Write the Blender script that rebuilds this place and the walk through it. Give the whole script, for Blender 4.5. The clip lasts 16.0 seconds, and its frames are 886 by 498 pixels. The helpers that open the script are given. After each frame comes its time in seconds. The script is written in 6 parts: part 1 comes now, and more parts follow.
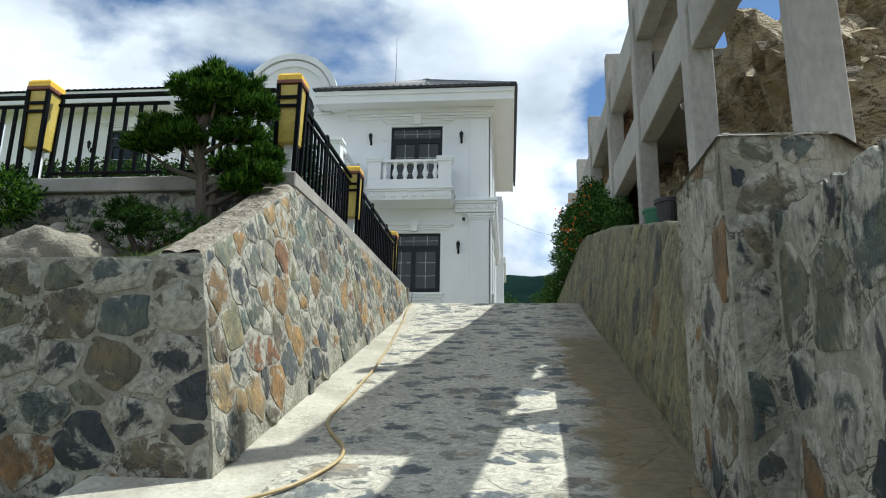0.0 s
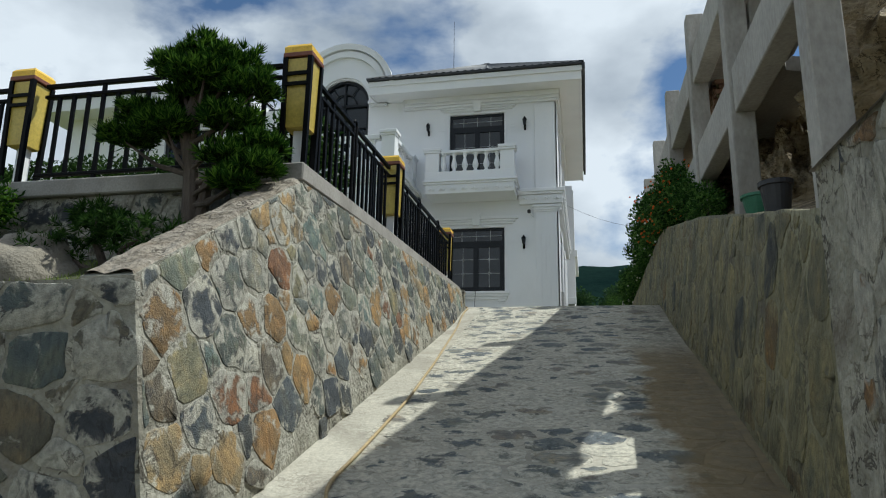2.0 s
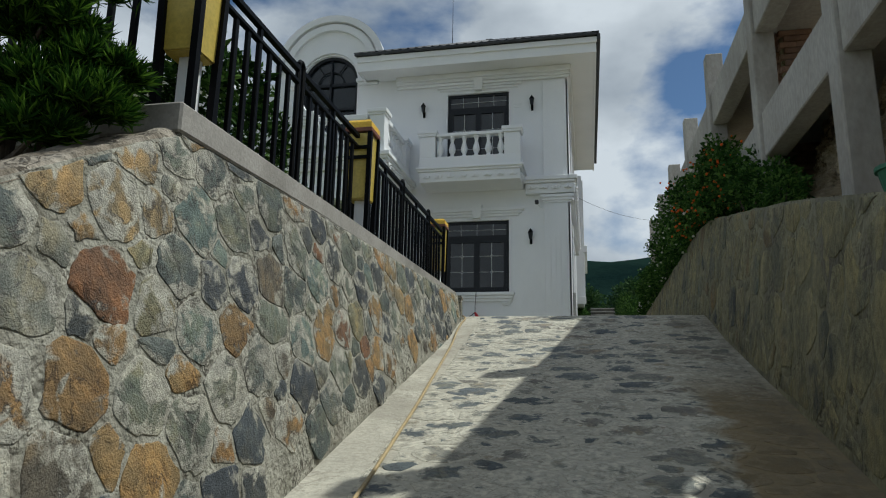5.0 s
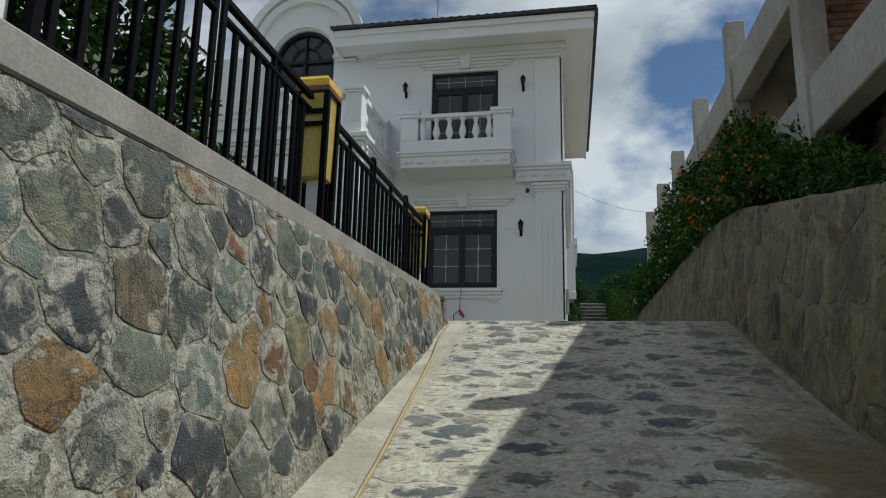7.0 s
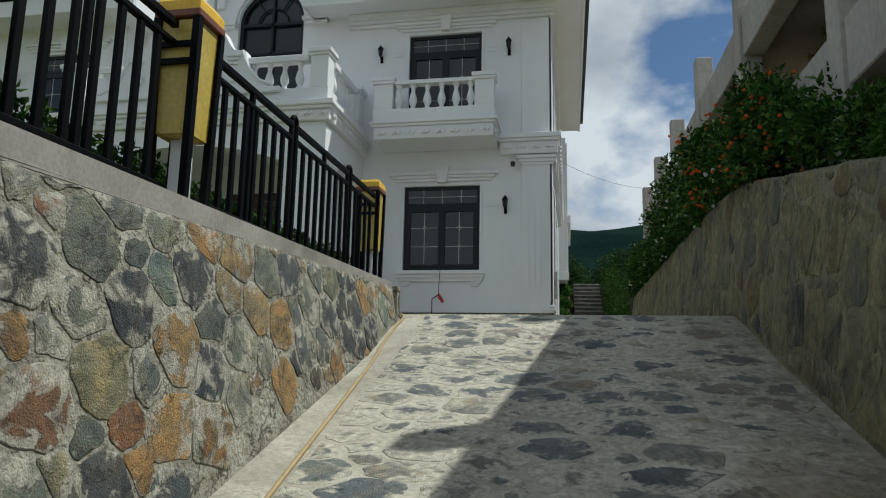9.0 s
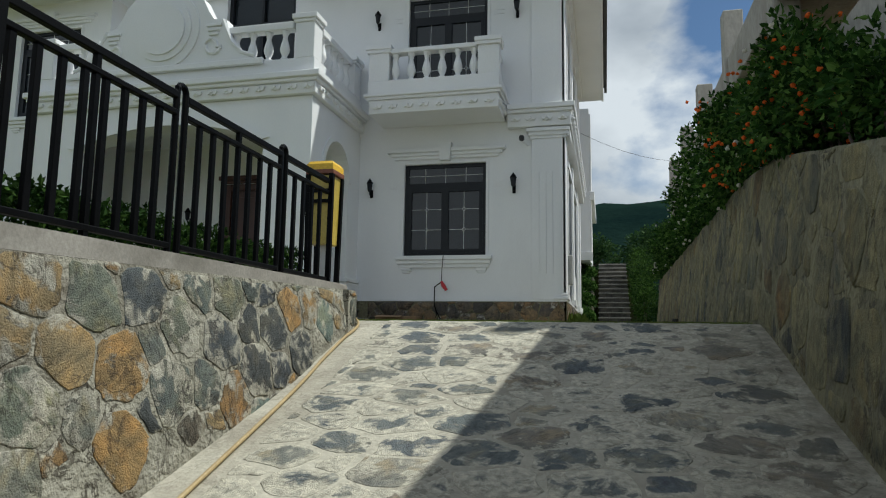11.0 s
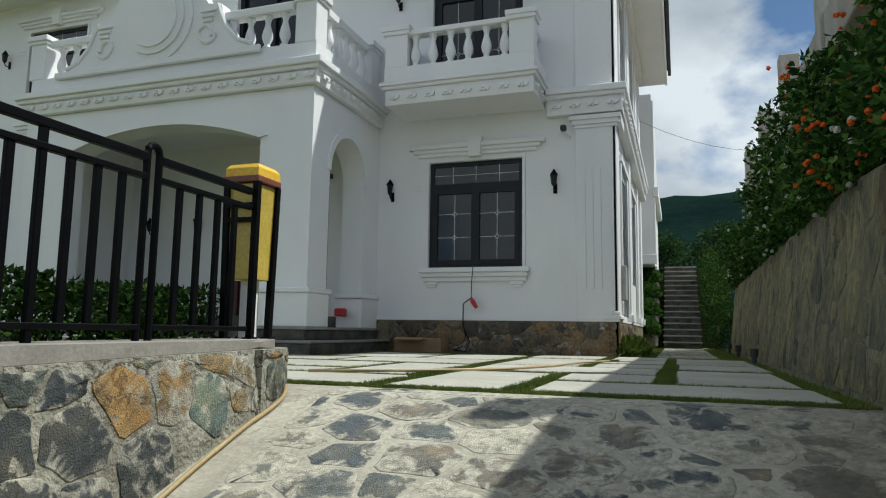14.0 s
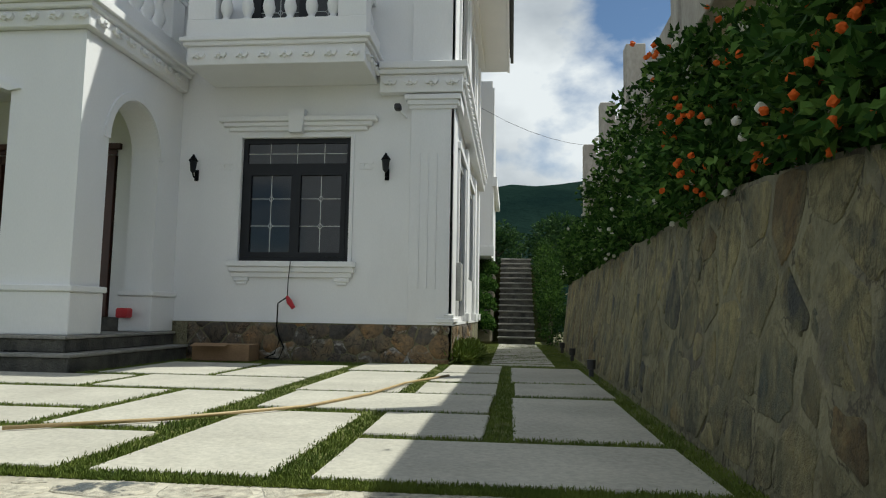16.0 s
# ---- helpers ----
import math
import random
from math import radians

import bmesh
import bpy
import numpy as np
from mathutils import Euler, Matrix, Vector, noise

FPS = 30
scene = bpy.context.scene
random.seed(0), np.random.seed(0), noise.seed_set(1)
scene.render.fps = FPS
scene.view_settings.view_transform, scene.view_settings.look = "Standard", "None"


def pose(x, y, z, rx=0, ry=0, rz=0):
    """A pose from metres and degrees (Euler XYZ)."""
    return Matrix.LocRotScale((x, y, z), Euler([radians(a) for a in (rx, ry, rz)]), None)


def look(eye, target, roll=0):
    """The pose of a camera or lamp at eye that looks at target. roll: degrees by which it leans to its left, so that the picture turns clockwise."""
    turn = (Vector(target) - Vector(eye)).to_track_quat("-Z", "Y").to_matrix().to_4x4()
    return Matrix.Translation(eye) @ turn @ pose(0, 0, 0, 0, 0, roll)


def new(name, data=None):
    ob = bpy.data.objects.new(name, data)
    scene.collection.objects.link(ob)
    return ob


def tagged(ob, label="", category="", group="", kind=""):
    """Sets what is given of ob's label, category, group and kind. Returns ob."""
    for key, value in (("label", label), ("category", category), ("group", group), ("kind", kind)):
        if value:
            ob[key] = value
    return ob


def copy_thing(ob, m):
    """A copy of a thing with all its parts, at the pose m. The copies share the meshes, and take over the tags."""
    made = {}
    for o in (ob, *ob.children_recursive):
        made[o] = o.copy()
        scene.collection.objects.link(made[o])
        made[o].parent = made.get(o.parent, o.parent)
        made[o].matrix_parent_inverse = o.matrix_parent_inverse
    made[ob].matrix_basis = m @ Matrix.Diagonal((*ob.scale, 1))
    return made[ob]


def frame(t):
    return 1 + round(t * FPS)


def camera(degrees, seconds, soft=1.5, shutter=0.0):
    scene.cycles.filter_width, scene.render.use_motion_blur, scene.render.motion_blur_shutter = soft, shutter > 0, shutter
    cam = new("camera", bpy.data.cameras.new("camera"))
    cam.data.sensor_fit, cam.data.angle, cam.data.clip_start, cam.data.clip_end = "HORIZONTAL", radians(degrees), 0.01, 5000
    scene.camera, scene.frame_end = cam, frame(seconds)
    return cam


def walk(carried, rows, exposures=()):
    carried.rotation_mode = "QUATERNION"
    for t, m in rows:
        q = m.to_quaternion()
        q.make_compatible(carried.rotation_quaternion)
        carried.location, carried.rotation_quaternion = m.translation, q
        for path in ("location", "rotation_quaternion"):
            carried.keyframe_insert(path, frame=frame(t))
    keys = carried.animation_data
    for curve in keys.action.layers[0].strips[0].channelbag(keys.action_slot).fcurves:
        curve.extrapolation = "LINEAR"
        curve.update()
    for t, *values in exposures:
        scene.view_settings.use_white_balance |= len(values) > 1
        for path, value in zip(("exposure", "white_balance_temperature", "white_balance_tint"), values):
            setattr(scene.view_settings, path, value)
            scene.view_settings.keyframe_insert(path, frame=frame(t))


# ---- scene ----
cam = camera(66.5, 16.0, soft=1.1)
METRES, EYE, TILT, LEAN, TURN = 11.5, 1.42, 0.0, 0.0, 5.7
ROWS = [
    (0.0, 0.0, 0.0, 0.0, -0.21, 13.33, -0.87),
    (0.5, 0.0124, 0.0257, 0.0109, 0.78, 12.5, -0.93),
    (1.0, 0.0137, 0.0563, 0.021, 1.66, 12.54, -0.98),
    (1.5, 0.0162, 0.086, 0.0263, 4.11, 12.62, -0.89),
    (2.0, 0.0209, 0.1156, 0.0354, 6.08, 12.64, -0.89),
    (2.5, 0.0175, 0.1463, 0.0428, 6.46, 12.39, -1.01),
    (3.0, 0.0221, 0.1798, 0.0456, 6.28, 12.48, -0.95),
    (3.5, 0.0232, 0.2125, 0.057, 6.23, 12.4, -1.0),
    (4.0, 0.0169, 0.2445, 0.067, 6.2, 12.45, -0.95),
    (6.5, 0.0075, 0.4005, 0.1003, 6.11, 11.56, -1.16),
    (7.0, 0.0032, 0.4301, 0.1092, 4.87, 11.43, -1.14),
    (7.5, 0.011, 0.4618, 0.116, 3.68, 11.07, -0.89),
    (8.0, 0.0184, 0.4893, 0.1226, 3.65, 10.99, -1.01),
    (10.5, 0.0684, 0.6273, 0.1592, 7.3, 7.16, -0.79),
    (11.0, 0.0797, 0.6514, 0.1685, 7.73, 7.35, -0.84),
    (11.5, 0.0819, 0.6786, 0.1775, 7.99, 6.82, -0.97),
    (12.0, 0.0894, 0.7031, 0.1817, 7.96, 7.05, -0.82),
    (12.5, 0.1016, 0.7305, 0.1931, 10.01, 7.05, -0.91),
    (13.0, 0.0999, 0.7611, 0.1996, 10.24, 6.72, -1.03),
    (13.5, 0.1046, 0.7893, 0.2025, 10.18, 7.01, -0.88),
    (14.0, 0.1137, 0.8197, 0.213, 13.43, 6.92, -0.86),
    (14.5, 0.1095, 0.8508, 0.2205, 14.51, 6.82, -1.01),
    (15.0, 0.1133, 0.8771, 0.2245, 11.04, 5.98, -0.94),
    (15.5, 0.1229, 0.907, 0.2351, 5.32, 5.69, -0.88),
    (16.0, 0.1217, 0.9399, 0.2426, 0.06, 5.61, -0.94),
]
EXPOSURES = [
    (0, 0.42, 5880, 4), (1.0, 0.28, 5880, 4), (1.5, 0.14, 5880, 4), (2.0, -0.08, 5880, 4), (2.5, -0.14, 5900, 4), (3.5, -0.26, 5900, 4), (7, -0.44, 6000, 4), (8.2, -0.42, 6000, 4), (10.5, -0.24, 6050, 4), (12, -0.26, 6050, 4), (13, -0.32, 6050, 4), (13.5, -0.2, 6050, 4), (14.0, -0.12, 6050, 4), (14.5, -0.12, 6100, 4), (15.5, -0.12, 6280, 4), (16, -0.03, 6330, 4),
]
walk(cam, [(t, pose(0, 0, EYE, TILT, LEAN, TURN) @ pose(METRES * x, METRES * y, METRES * z, 90 + pitch, roll, yaw)) for t, x, y, z, yaw, pitch, roll in ROWS], EXPOSURES)

# ---------- world, sun, light ----------
SUN_DIR = Vector((0.57, 0.30, 1.0)).normalized()
SUN_EL = math.asin(SUN_DIR.z)
SUN_AZ = math.atan2(SUN_DIR.x, SUN_DIR.y)
world = bpy.data.worlds.new("sky_world")
scene.world = world
world.use_nodes = True
wn, wl = world.node_tree.nodes, world.node_tree.links
wn.clear()


def wnode(kind, **kw):
    n = wn.new(kind)
    for k, v in kw.items():
        n.inputs[k].default_value = v
    return n


w_out = wn.new("ShaderNodeOutputWorld")
w_bg = wnode("ShaderNodeBackground", Strength=0.052)
w_sky = wn.new("ShaderNodeTexSky")
w_sky.sky_type = "NISHITA"
w_sky.sun_disc = False
w_sky.sun_elevation, w_sky.sun_rotation = SUN_EL, SUN_AZ
w_sky.altitude, w_sky.air_density, w_sky.dust_density = 900, 1.0, 0.6
w_tc = wn.new("ShaderNodeTexCoord")
w_map = wn.new("ShaderNodeMapping")
w_map.inputs["Scale"].default_value = (1.0, 1.0, 1.7)
w_map.inputs["Location"].default_value = (0.35, 0.1, 0.15)
w_n1 = wnode("ShaderNodeTexNoise", Scale=1.95, Detail=9.0, Roughness=0.52, Distortion=0.08)
w_r1 = wn.new("ShaderNodeValToRGB")
w_r1.color_ramp.elements[0].position, w_r1.color_ramp.elements[1].position = 0.435, 0.50
w_n2 = wnode("ShaderNodeTexNoise", Scale=3.0, Detail=6.0, Roughness=0.5)
w_r2 = wn.new("ShaderNodeValToRGB")
w_r2.color_ramp.elements[0].position, w_r2.color_ramp.elements[1].position = 0.31, 0.58
w_r2.color_ramp.elements[0].color = (6.6, 7.3, 8.3, 1)
w_r2.color_ramp.elements[1].color = (16.5, 16.8, 17.2, 1)
w_mix = wn.new("ShaderNodeMix")
w_mix.data_type = "RGBA"
wl.new(w_tc.outputs["Generated"], w_map.inputs["Vector"])
wl.new(w_map.outputs["Vector"], w_n1.inputs["Vector"])
wl.new(w_map.outputs["Vector"], w_n2.inputs["Vector"])
wl.new(w_n1.outputs["Fac"], w_r1.inputs["Fac"])
wl.new(w_n2.outputs["Fac"], w_r2.inputs["Fac"])
wl.new(w_r1.outputs["Color"], w_mix.inputs["Factor"])
w_gain = wn.new("ShaderNodeMix")
w_gain.data_type, w_gain.blend_type = "RGBA", "MULTIPLY"
w_gain.inputs["Factor"].default_value = 1.0
w_gain.inputs["B"].default_value = (1.45, 1.6, 1.7, 1)
wl.new(w_sky.outputs["Color"], w_gain.inputs["A"])
wl.new(w_gain.outputs["Result"], w_mix.inputs["A"])
wl.new(w_r2.outputs["Color"], w_mix.inputs["B"])
wl.new(w_mix.outputs["Result"], w_bg.inputs["Color"])
wl.new(w_bg.outputs["Background"], w_out.inputs["Surface"])

sun = new("sun", bpy.data.lights.new("sun", "SUN"))
sun.data.energy, sun.data.angle, sun.data.color = 4.8, radians(0.6), (1.0, 0.95, 0.85)
sun.matrix_world = look(SUN_DIR * 60, (0, 0, 0))


# ---------- materials ----------
def nodes_of(name):
    m = bpy.data.materials.new(name)
    m.use_nodes = True
    return m, m.node_tree.nodes, m.node_tree.links, m.node_tree.nodes["Principled BSDF"]


def ramp(n, stops, constant=False):
    r = n.new("ShaderNodeValToRGB")
    cr = r.color_ramp
    cr.interpolation = "CONSTANT" if constant else "LINEAR"
    while len(cr.elements) < len(stops):
        cr.elements.new(0.5)
    for e, (p, c) in zip(cr.elements, stops):
        e.position, e.color = p, (*c, 1)
    return r


def noise_tex(n, l, vec, scale, detail=4.0, rough=0.55, dist=0.0):
    t = n.new("ShaderNodeTexNoise")
    t.inputs["Scale"].default_value, t.inputs["Detail"].default_value = scale, detail
    t.inputs["Roughness"].default_value, t.inputs["Distortion"].default_value = rough, dist
    l.new(vec, t.inputs["Vector"])
    return t


def mixed(n, l, fac, a, b, mode="MIX"):
    x = n.new("ShaderNodeMix")
    x.data_type, x.blend_type = "RGBA", mode
    for key, v in (("Factor", fac), ("A", a), ("B", b)):
        if isinstance(v, (int, float)):
            x.inputs[key].default_value = v
        elif isinstance(v, tuple):
            x.inputs[key].default_value = (*v, 1)
        else:
            l.new(v, x.inputs[key])
    return x.outputs["Result"]


def vector_of(n, l, world_space=False, stretch=(1, 1, 1)):
    src = n.new("ShaderNodeNewGeometry").outputs["Position"] if world_space else n.new("ShaderNodeTexCoord").outputs["Object"]
    mp = n.new("ShaderNodeMapping")
    mp.inputs["Scale"].default_value = stretch
    l.new(src, mp.inputs["Vector"])
    return mp.outputs["Vector"]


def bumped(n, l, b, height, strength, distance=0.01):
    bp = n.new("ShaderNodeBump")
    bp.inputs["Strength"].default_value, bp.inputs["Distance"].default_value = strength, distance
    l.new(height, bp.inputs["Height"])
    l.new(bp.outputs["Normal"], b.inputs["Normal"])


def mat(name, c1, c2, scale=3.0, fine=40.0, rough=0.8, metal=0.0, bump=0.3, dist=0.01, grime=None, grime_at=(0.55, 0.75), stretch=(1, 1, 1), world_space=True, vary=0.0, spec=0.5, fine_amt=0.8, cracks=0.0):
    m, n, l, b = nodes_of(name)
    v = vector_of(n, l, world_space, stretch)
    big = noise_tex(n, l, v, scale, 5)
    small = noise_tex(n, l, v, fine, 4)
    r = ramp(n, ((0.32, c1), (0.68, c2)))
    l.new(big.outputs["Fac"], r.inputs["Fac"])
    g = ramp(n, ((0.3, (0.78, 0.78, 0.78)), (0.7, (1.12, 1.12, 1.12))))
    l.new(small.outputs["Fac"], g.inputs["Fac"])
    col = mixed(n, l, fine_amt, r.outputs["Color"], g.outputs["Color"], "MULTIPLY")
    if cracks:
        col = cracked(n, l, v, col, cracks)
    if grime:
        gn = noise_tex(n, l, v, scale * 0.6, 7, 0.65, 0.4)
        gr = ramp(n, ((grime_at[0], (0, 0, 0)), (grime_at[1], (1, 1, 1))))
        l.new(gn.outputs["Fac"], gr.inputs["Fac"])
        col = mixed(n, l, gr.outputs["Color"], col, grime)
    if vary:
        oi = n.new("ShaderNodeObjectInfo")
        vr = ramp(n, ((0.0, (1 - vary,) * 3), (1.0, (1 + vary * 0.6,) * 3)))
        l.new(oi.outputs["Random"], vr.inputs["Fac"])
        col = mixed(n, l, 1.0, col, vr.outputs["Color"], "MULTIPLY")
    l.new(col, b.inputs["Base Color"])
    b.inputs["Roughness"].default_value, b.inputs["Metallic"].default_value = rough, metal
    b.inputs["Specular IOR Level"].default_value = spec
    if bump:
        bumped(n, l, b, small.outputs["Fac"], bump, dist)
    return m


def cracked(n, l, v, col, amount, scale=5.0, width=0.012):
    """Thin dark broken cracks."""
    cn = noise_tex(n, l, v, scale, 6, 0.6, 0.8)
    cr = ramp(n, ((0.5 - width * 2.2, (1, 1, 1)), (0.5 - width, (0.18, 0.16, 0.14)), (0.5 + width, (0.18, 0.16, 0.14)), (0.5 + width * 2.2, (1, 1, 1))))
    l.new(cn.outputs["Fac"], cr.inputs["Fac"])
    gate = noise_tex(n, l, v, 2.3, 3)
    gr = ramp(n, ((0.47, (0, 0, 0)), (0.56, (amount, amount, amount))))
    l.new(gate.outputs["Fac"], gr.inputs["Fac"])
    return mixed(n, l, gr.outputs["Color"], col, mixed(n, l, 1.0, col, cr.outputs["Color"], "MULTIPLY"))


def stone_mat(name, colours, island=False, smear=0.5, smear_col=(0.42, 0.40, 0.36), smear_scale=5.0, rough=0.75, stain=False, bump=0.6, stretch=(1, 1, 1), contrast=1.0, cracking=0.85, drown=0.22, axis=(1, 0, 0), soft=0.1, creep_by=0.2, fissure=0.8, blotch=None):
    """Rubble stone: a colour for each stone, veins and specks, cement smeared over it in patches."""
    m, n, l, b = nodes_of(name)
    v = vector_of(n, l, True, stretch)
    if island:
        rnd = n.new("ShaderNodeNewGeometry").outputs["Random Per Island"]
    else:
        rnd = n.new("ShaderNodeObjectInfo").outputs["Random"]
    k = len(colours)
    pick = ramp(n, [(i / k, c) for i, c in enumerate(colours)], True)
    l.new(rnd, pick.inputs["Fac"])
    vm = n.new("ShaderNodeVectorMath")
    vm.operation = "MULTIPLY_ADD"
    vm.inputs[1].default_value = (1, 1, 1)
    l.new(v, vm.inputs[0])
    l.new(rnd, vm.inputs[2])
    # bedding streaks, turned a different way in each stone
    rot = n.new("ShaderNodeVectorRotate")
    rot.rotation_type = "AXIS_ANGLE"
    rot.inputs["Axis"].default_value = axis
    ang = n.new("ShaderNodeMath")
    ang.operation = "MULTIPLY"
    ang.inputs[1].default_value = 41.0
    l.new(rnd, ang.inputs[0])
    l.new(vm.outputs[0], rot.inputs["Vector"])
    l.new(ang.outputs[0], rot.inputs["Angle"])
    flat = n.new("ShaderNodeMapping")
    flat.inputs["Scale"].default_value = (1.0, 0.38, 1.0) if axis[0] or axis[2] else (0.38, 1.0, 1.0)
    l.new(rot.outputs[0], flat.inputs["Vector"])
    veins = noise_tex(n, l, flat.outputs[0], 26, 8, 0.68, 0.5)
    patch = noise_tex(n, l, vm.outputs[0], 5.5, 4, 0.55, 0.5)
    specks = noise_tex(n, l, vm.outputs[0], 110, 3, 0.6)
    pr_ = ramp(n, ((0.36, (0.72, 0.76, 0.80)), (0.5, (1.0, 1.0, 1.0)), (0.64, (1.35, 1.2, 0.98))))
    l.new(patch.outputs["Fac"], pr_.inputs["Fac"])
    col = mixed(n, l, 1.0, pick.outputs["Color"], pr_.outputs["Color"], "MULTIPLY")
    vr = ramp(n, ((0.34, (0.55, 0.55, 0.55)), (0.5, (0.98, 0.98, 0.98)), (0.60, (1.12, 1.11, 1.08)), (0.72, (1.75, 1.72, 1.62))))
    l.new(veins.outputs["Fac"], vr.inputs["Fac"])
    col = mixed(n, l, contrast, col, vr.outputs["Color"], "MULTIPLY")
    sr = ramp(n, ((0.36, (0.7, 0.7, 0.7)), (0.64, (1.25, 1.25, 1.25))))
    l.new(specks.outputs["Fac"], sr.inputs["Fac"])
    col = mixed(n, l, 0.25, col, sr.outputs["Color"], "MULTIPLY")
    sm = noise_tex(n, l, v, smear_scale, 8, 0.62, 0.6)
    # some stones lie bare, others nearly drowned in cement
    own = n.new("ShaderNodeTexWhiteNoise")
    own.noise_dimensions = "1D"
    l.new(rnd, own.inputs["W"])
    cover = n.new("ShaderNodeMath")
    cover.operation = "MULTIPLY_ADD"
    cover.inputs[1].default_value = drown
    l.new(own.outputs["Value"], cover.inputs[0])
    rim = n.new("ShaderNodeAttribute")
    rim.attribute_name = "rim"
    creep = n.new("ShaderNodeMath")
    creep.operation = "MULTIPLY_ADD"
    creep.inputs[1].default_value = creep_by
    l.new(rim.outputs["Fac"], creep.inputs[0])
    l.new(sm.outputs["Fac"], creep.inputs[2])
    l.new(creep.outputs[0], cover.inputs[2])
    sg = ramp(n, ((0.66 - 0.3 * smear + drown * 0.5, (0, 0, 0)), (0.66 + soft - 0.3 * smear + drown * 0.5, (1, 1, 1))))
    l.new(cover.outputs[0], sg.inputs["Fac"])
    sc = ramp(n, ((0.35, tuple(c * 0.62 for c in smear_col)), (0.62, tuple(min(1, c * 1.2) for c in smear_col))))
    l.new(noise_tex(n, l, v, 22, 6, 0.65).outputs["Fac"], sc.inputs["Fac"])
    col = mixed(n, l, sg.outputs["Color"], col, sc.outputs["Color"])
    # dark broken fissures where the cement ends on the stone
    at = 0.66 + soft * 0.35 - 0.3 * smear + drown * 0.5
    fr = ramp(n, ((at - 0.022, (0, 0, 0)), (at - 0.006, (1, 1, 1)), (at + 0.006, (1, 1, 1)), (at + 0.022, (0, 0, 0))))
    l.new(cover.outputs[0], fr.inputs["Fac"])
    fg = ramp(n, ((0.48, (0, 0, 0)), (0.58, (fissure, fissure, fissure))))
    l.new(noise_tex(n, l, v, 4.3, 3).outputs["Fac"], fg.inputs["Fac"])
    col = mixed(n, l, mixed(n, l, 1.0, fr.outputs["Color"], fg.outputs["Color"], "MULTIPLY"), col, (0.035, 0.03, 0.026))
    if blotch:
        br = ramp(n, ((0.36, blotch[0]), (0.5, (1, 1, 1)), (0.66, blotch[1])))
        l.new(noise_tex(n, l, v, 2.4, 5, 0.6, 0.5).outputs["Fac"], br.inputs["Fac"])
        col = mixed(n, l, 1.0, col, br.outputs["Color"], "MULTIPLY")
    col = cracked(n, l, v, col, cracking, 6.0)
    if stain:
        col = ramp_stain_shade(n, l, v, col)
    l.new(col, b.inputs["Base Color"])
    b.inputs["Roughness"].default_value = rough
    add = n.new("ShaderNodeMath")
    add.operation = "ADD"
    l.new(veins.outputs["Fac"], add.inputs[0])
    l.new(specks.outputs["Fac"], add.inputs[1])
    bumped(n, l, b, add.outputs[0], bump, 0.02)
    return m


def ramp_stain_shade(n, l, v, col):
    """Brown seepage that runs down the ramp beside the right-hand wall, then dirt and painted shade."""
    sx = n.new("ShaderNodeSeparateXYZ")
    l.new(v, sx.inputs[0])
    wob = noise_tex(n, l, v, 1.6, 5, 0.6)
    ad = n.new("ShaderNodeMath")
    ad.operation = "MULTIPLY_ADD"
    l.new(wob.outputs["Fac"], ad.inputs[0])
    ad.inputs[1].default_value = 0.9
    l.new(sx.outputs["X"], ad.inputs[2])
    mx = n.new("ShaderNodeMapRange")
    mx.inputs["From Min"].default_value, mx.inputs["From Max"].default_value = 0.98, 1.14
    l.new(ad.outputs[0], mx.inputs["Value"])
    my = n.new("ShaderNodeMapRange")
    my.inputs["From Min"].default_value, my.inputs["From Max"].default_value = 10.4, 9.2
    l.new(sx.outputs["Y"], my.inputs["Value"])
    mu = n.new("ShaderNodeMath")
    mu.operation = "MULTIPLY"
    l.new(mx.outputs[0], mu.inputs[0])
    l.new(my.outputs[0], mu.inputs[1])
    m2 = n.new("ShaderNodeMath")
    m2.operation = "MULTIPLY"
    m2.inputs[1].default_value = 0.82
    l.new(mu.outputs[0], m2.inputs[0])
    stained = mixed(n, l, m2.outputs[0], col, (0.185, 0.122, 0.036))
    # grey-brown dirt washed along the foot of the wall, darkened to include its shade
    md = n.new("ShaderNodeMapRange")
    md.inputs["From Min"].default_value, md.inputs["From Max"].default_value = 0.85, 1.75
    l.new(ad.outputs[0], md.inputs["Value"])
    dirt_shade = noise_tex(n, l, v, 9, 6, 0.7)
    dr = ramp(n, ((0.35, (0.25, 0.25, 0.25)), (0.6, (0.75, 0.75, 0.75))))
    l.new(dirt_shade.outputs["Fac"], dr.inputs["Fac"])
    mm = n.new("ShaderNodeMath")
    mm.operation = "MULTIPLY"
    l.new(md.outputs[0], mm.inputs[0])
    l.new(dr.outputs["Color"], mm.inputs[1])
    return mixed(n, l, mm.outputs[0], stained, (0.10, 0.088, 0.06))


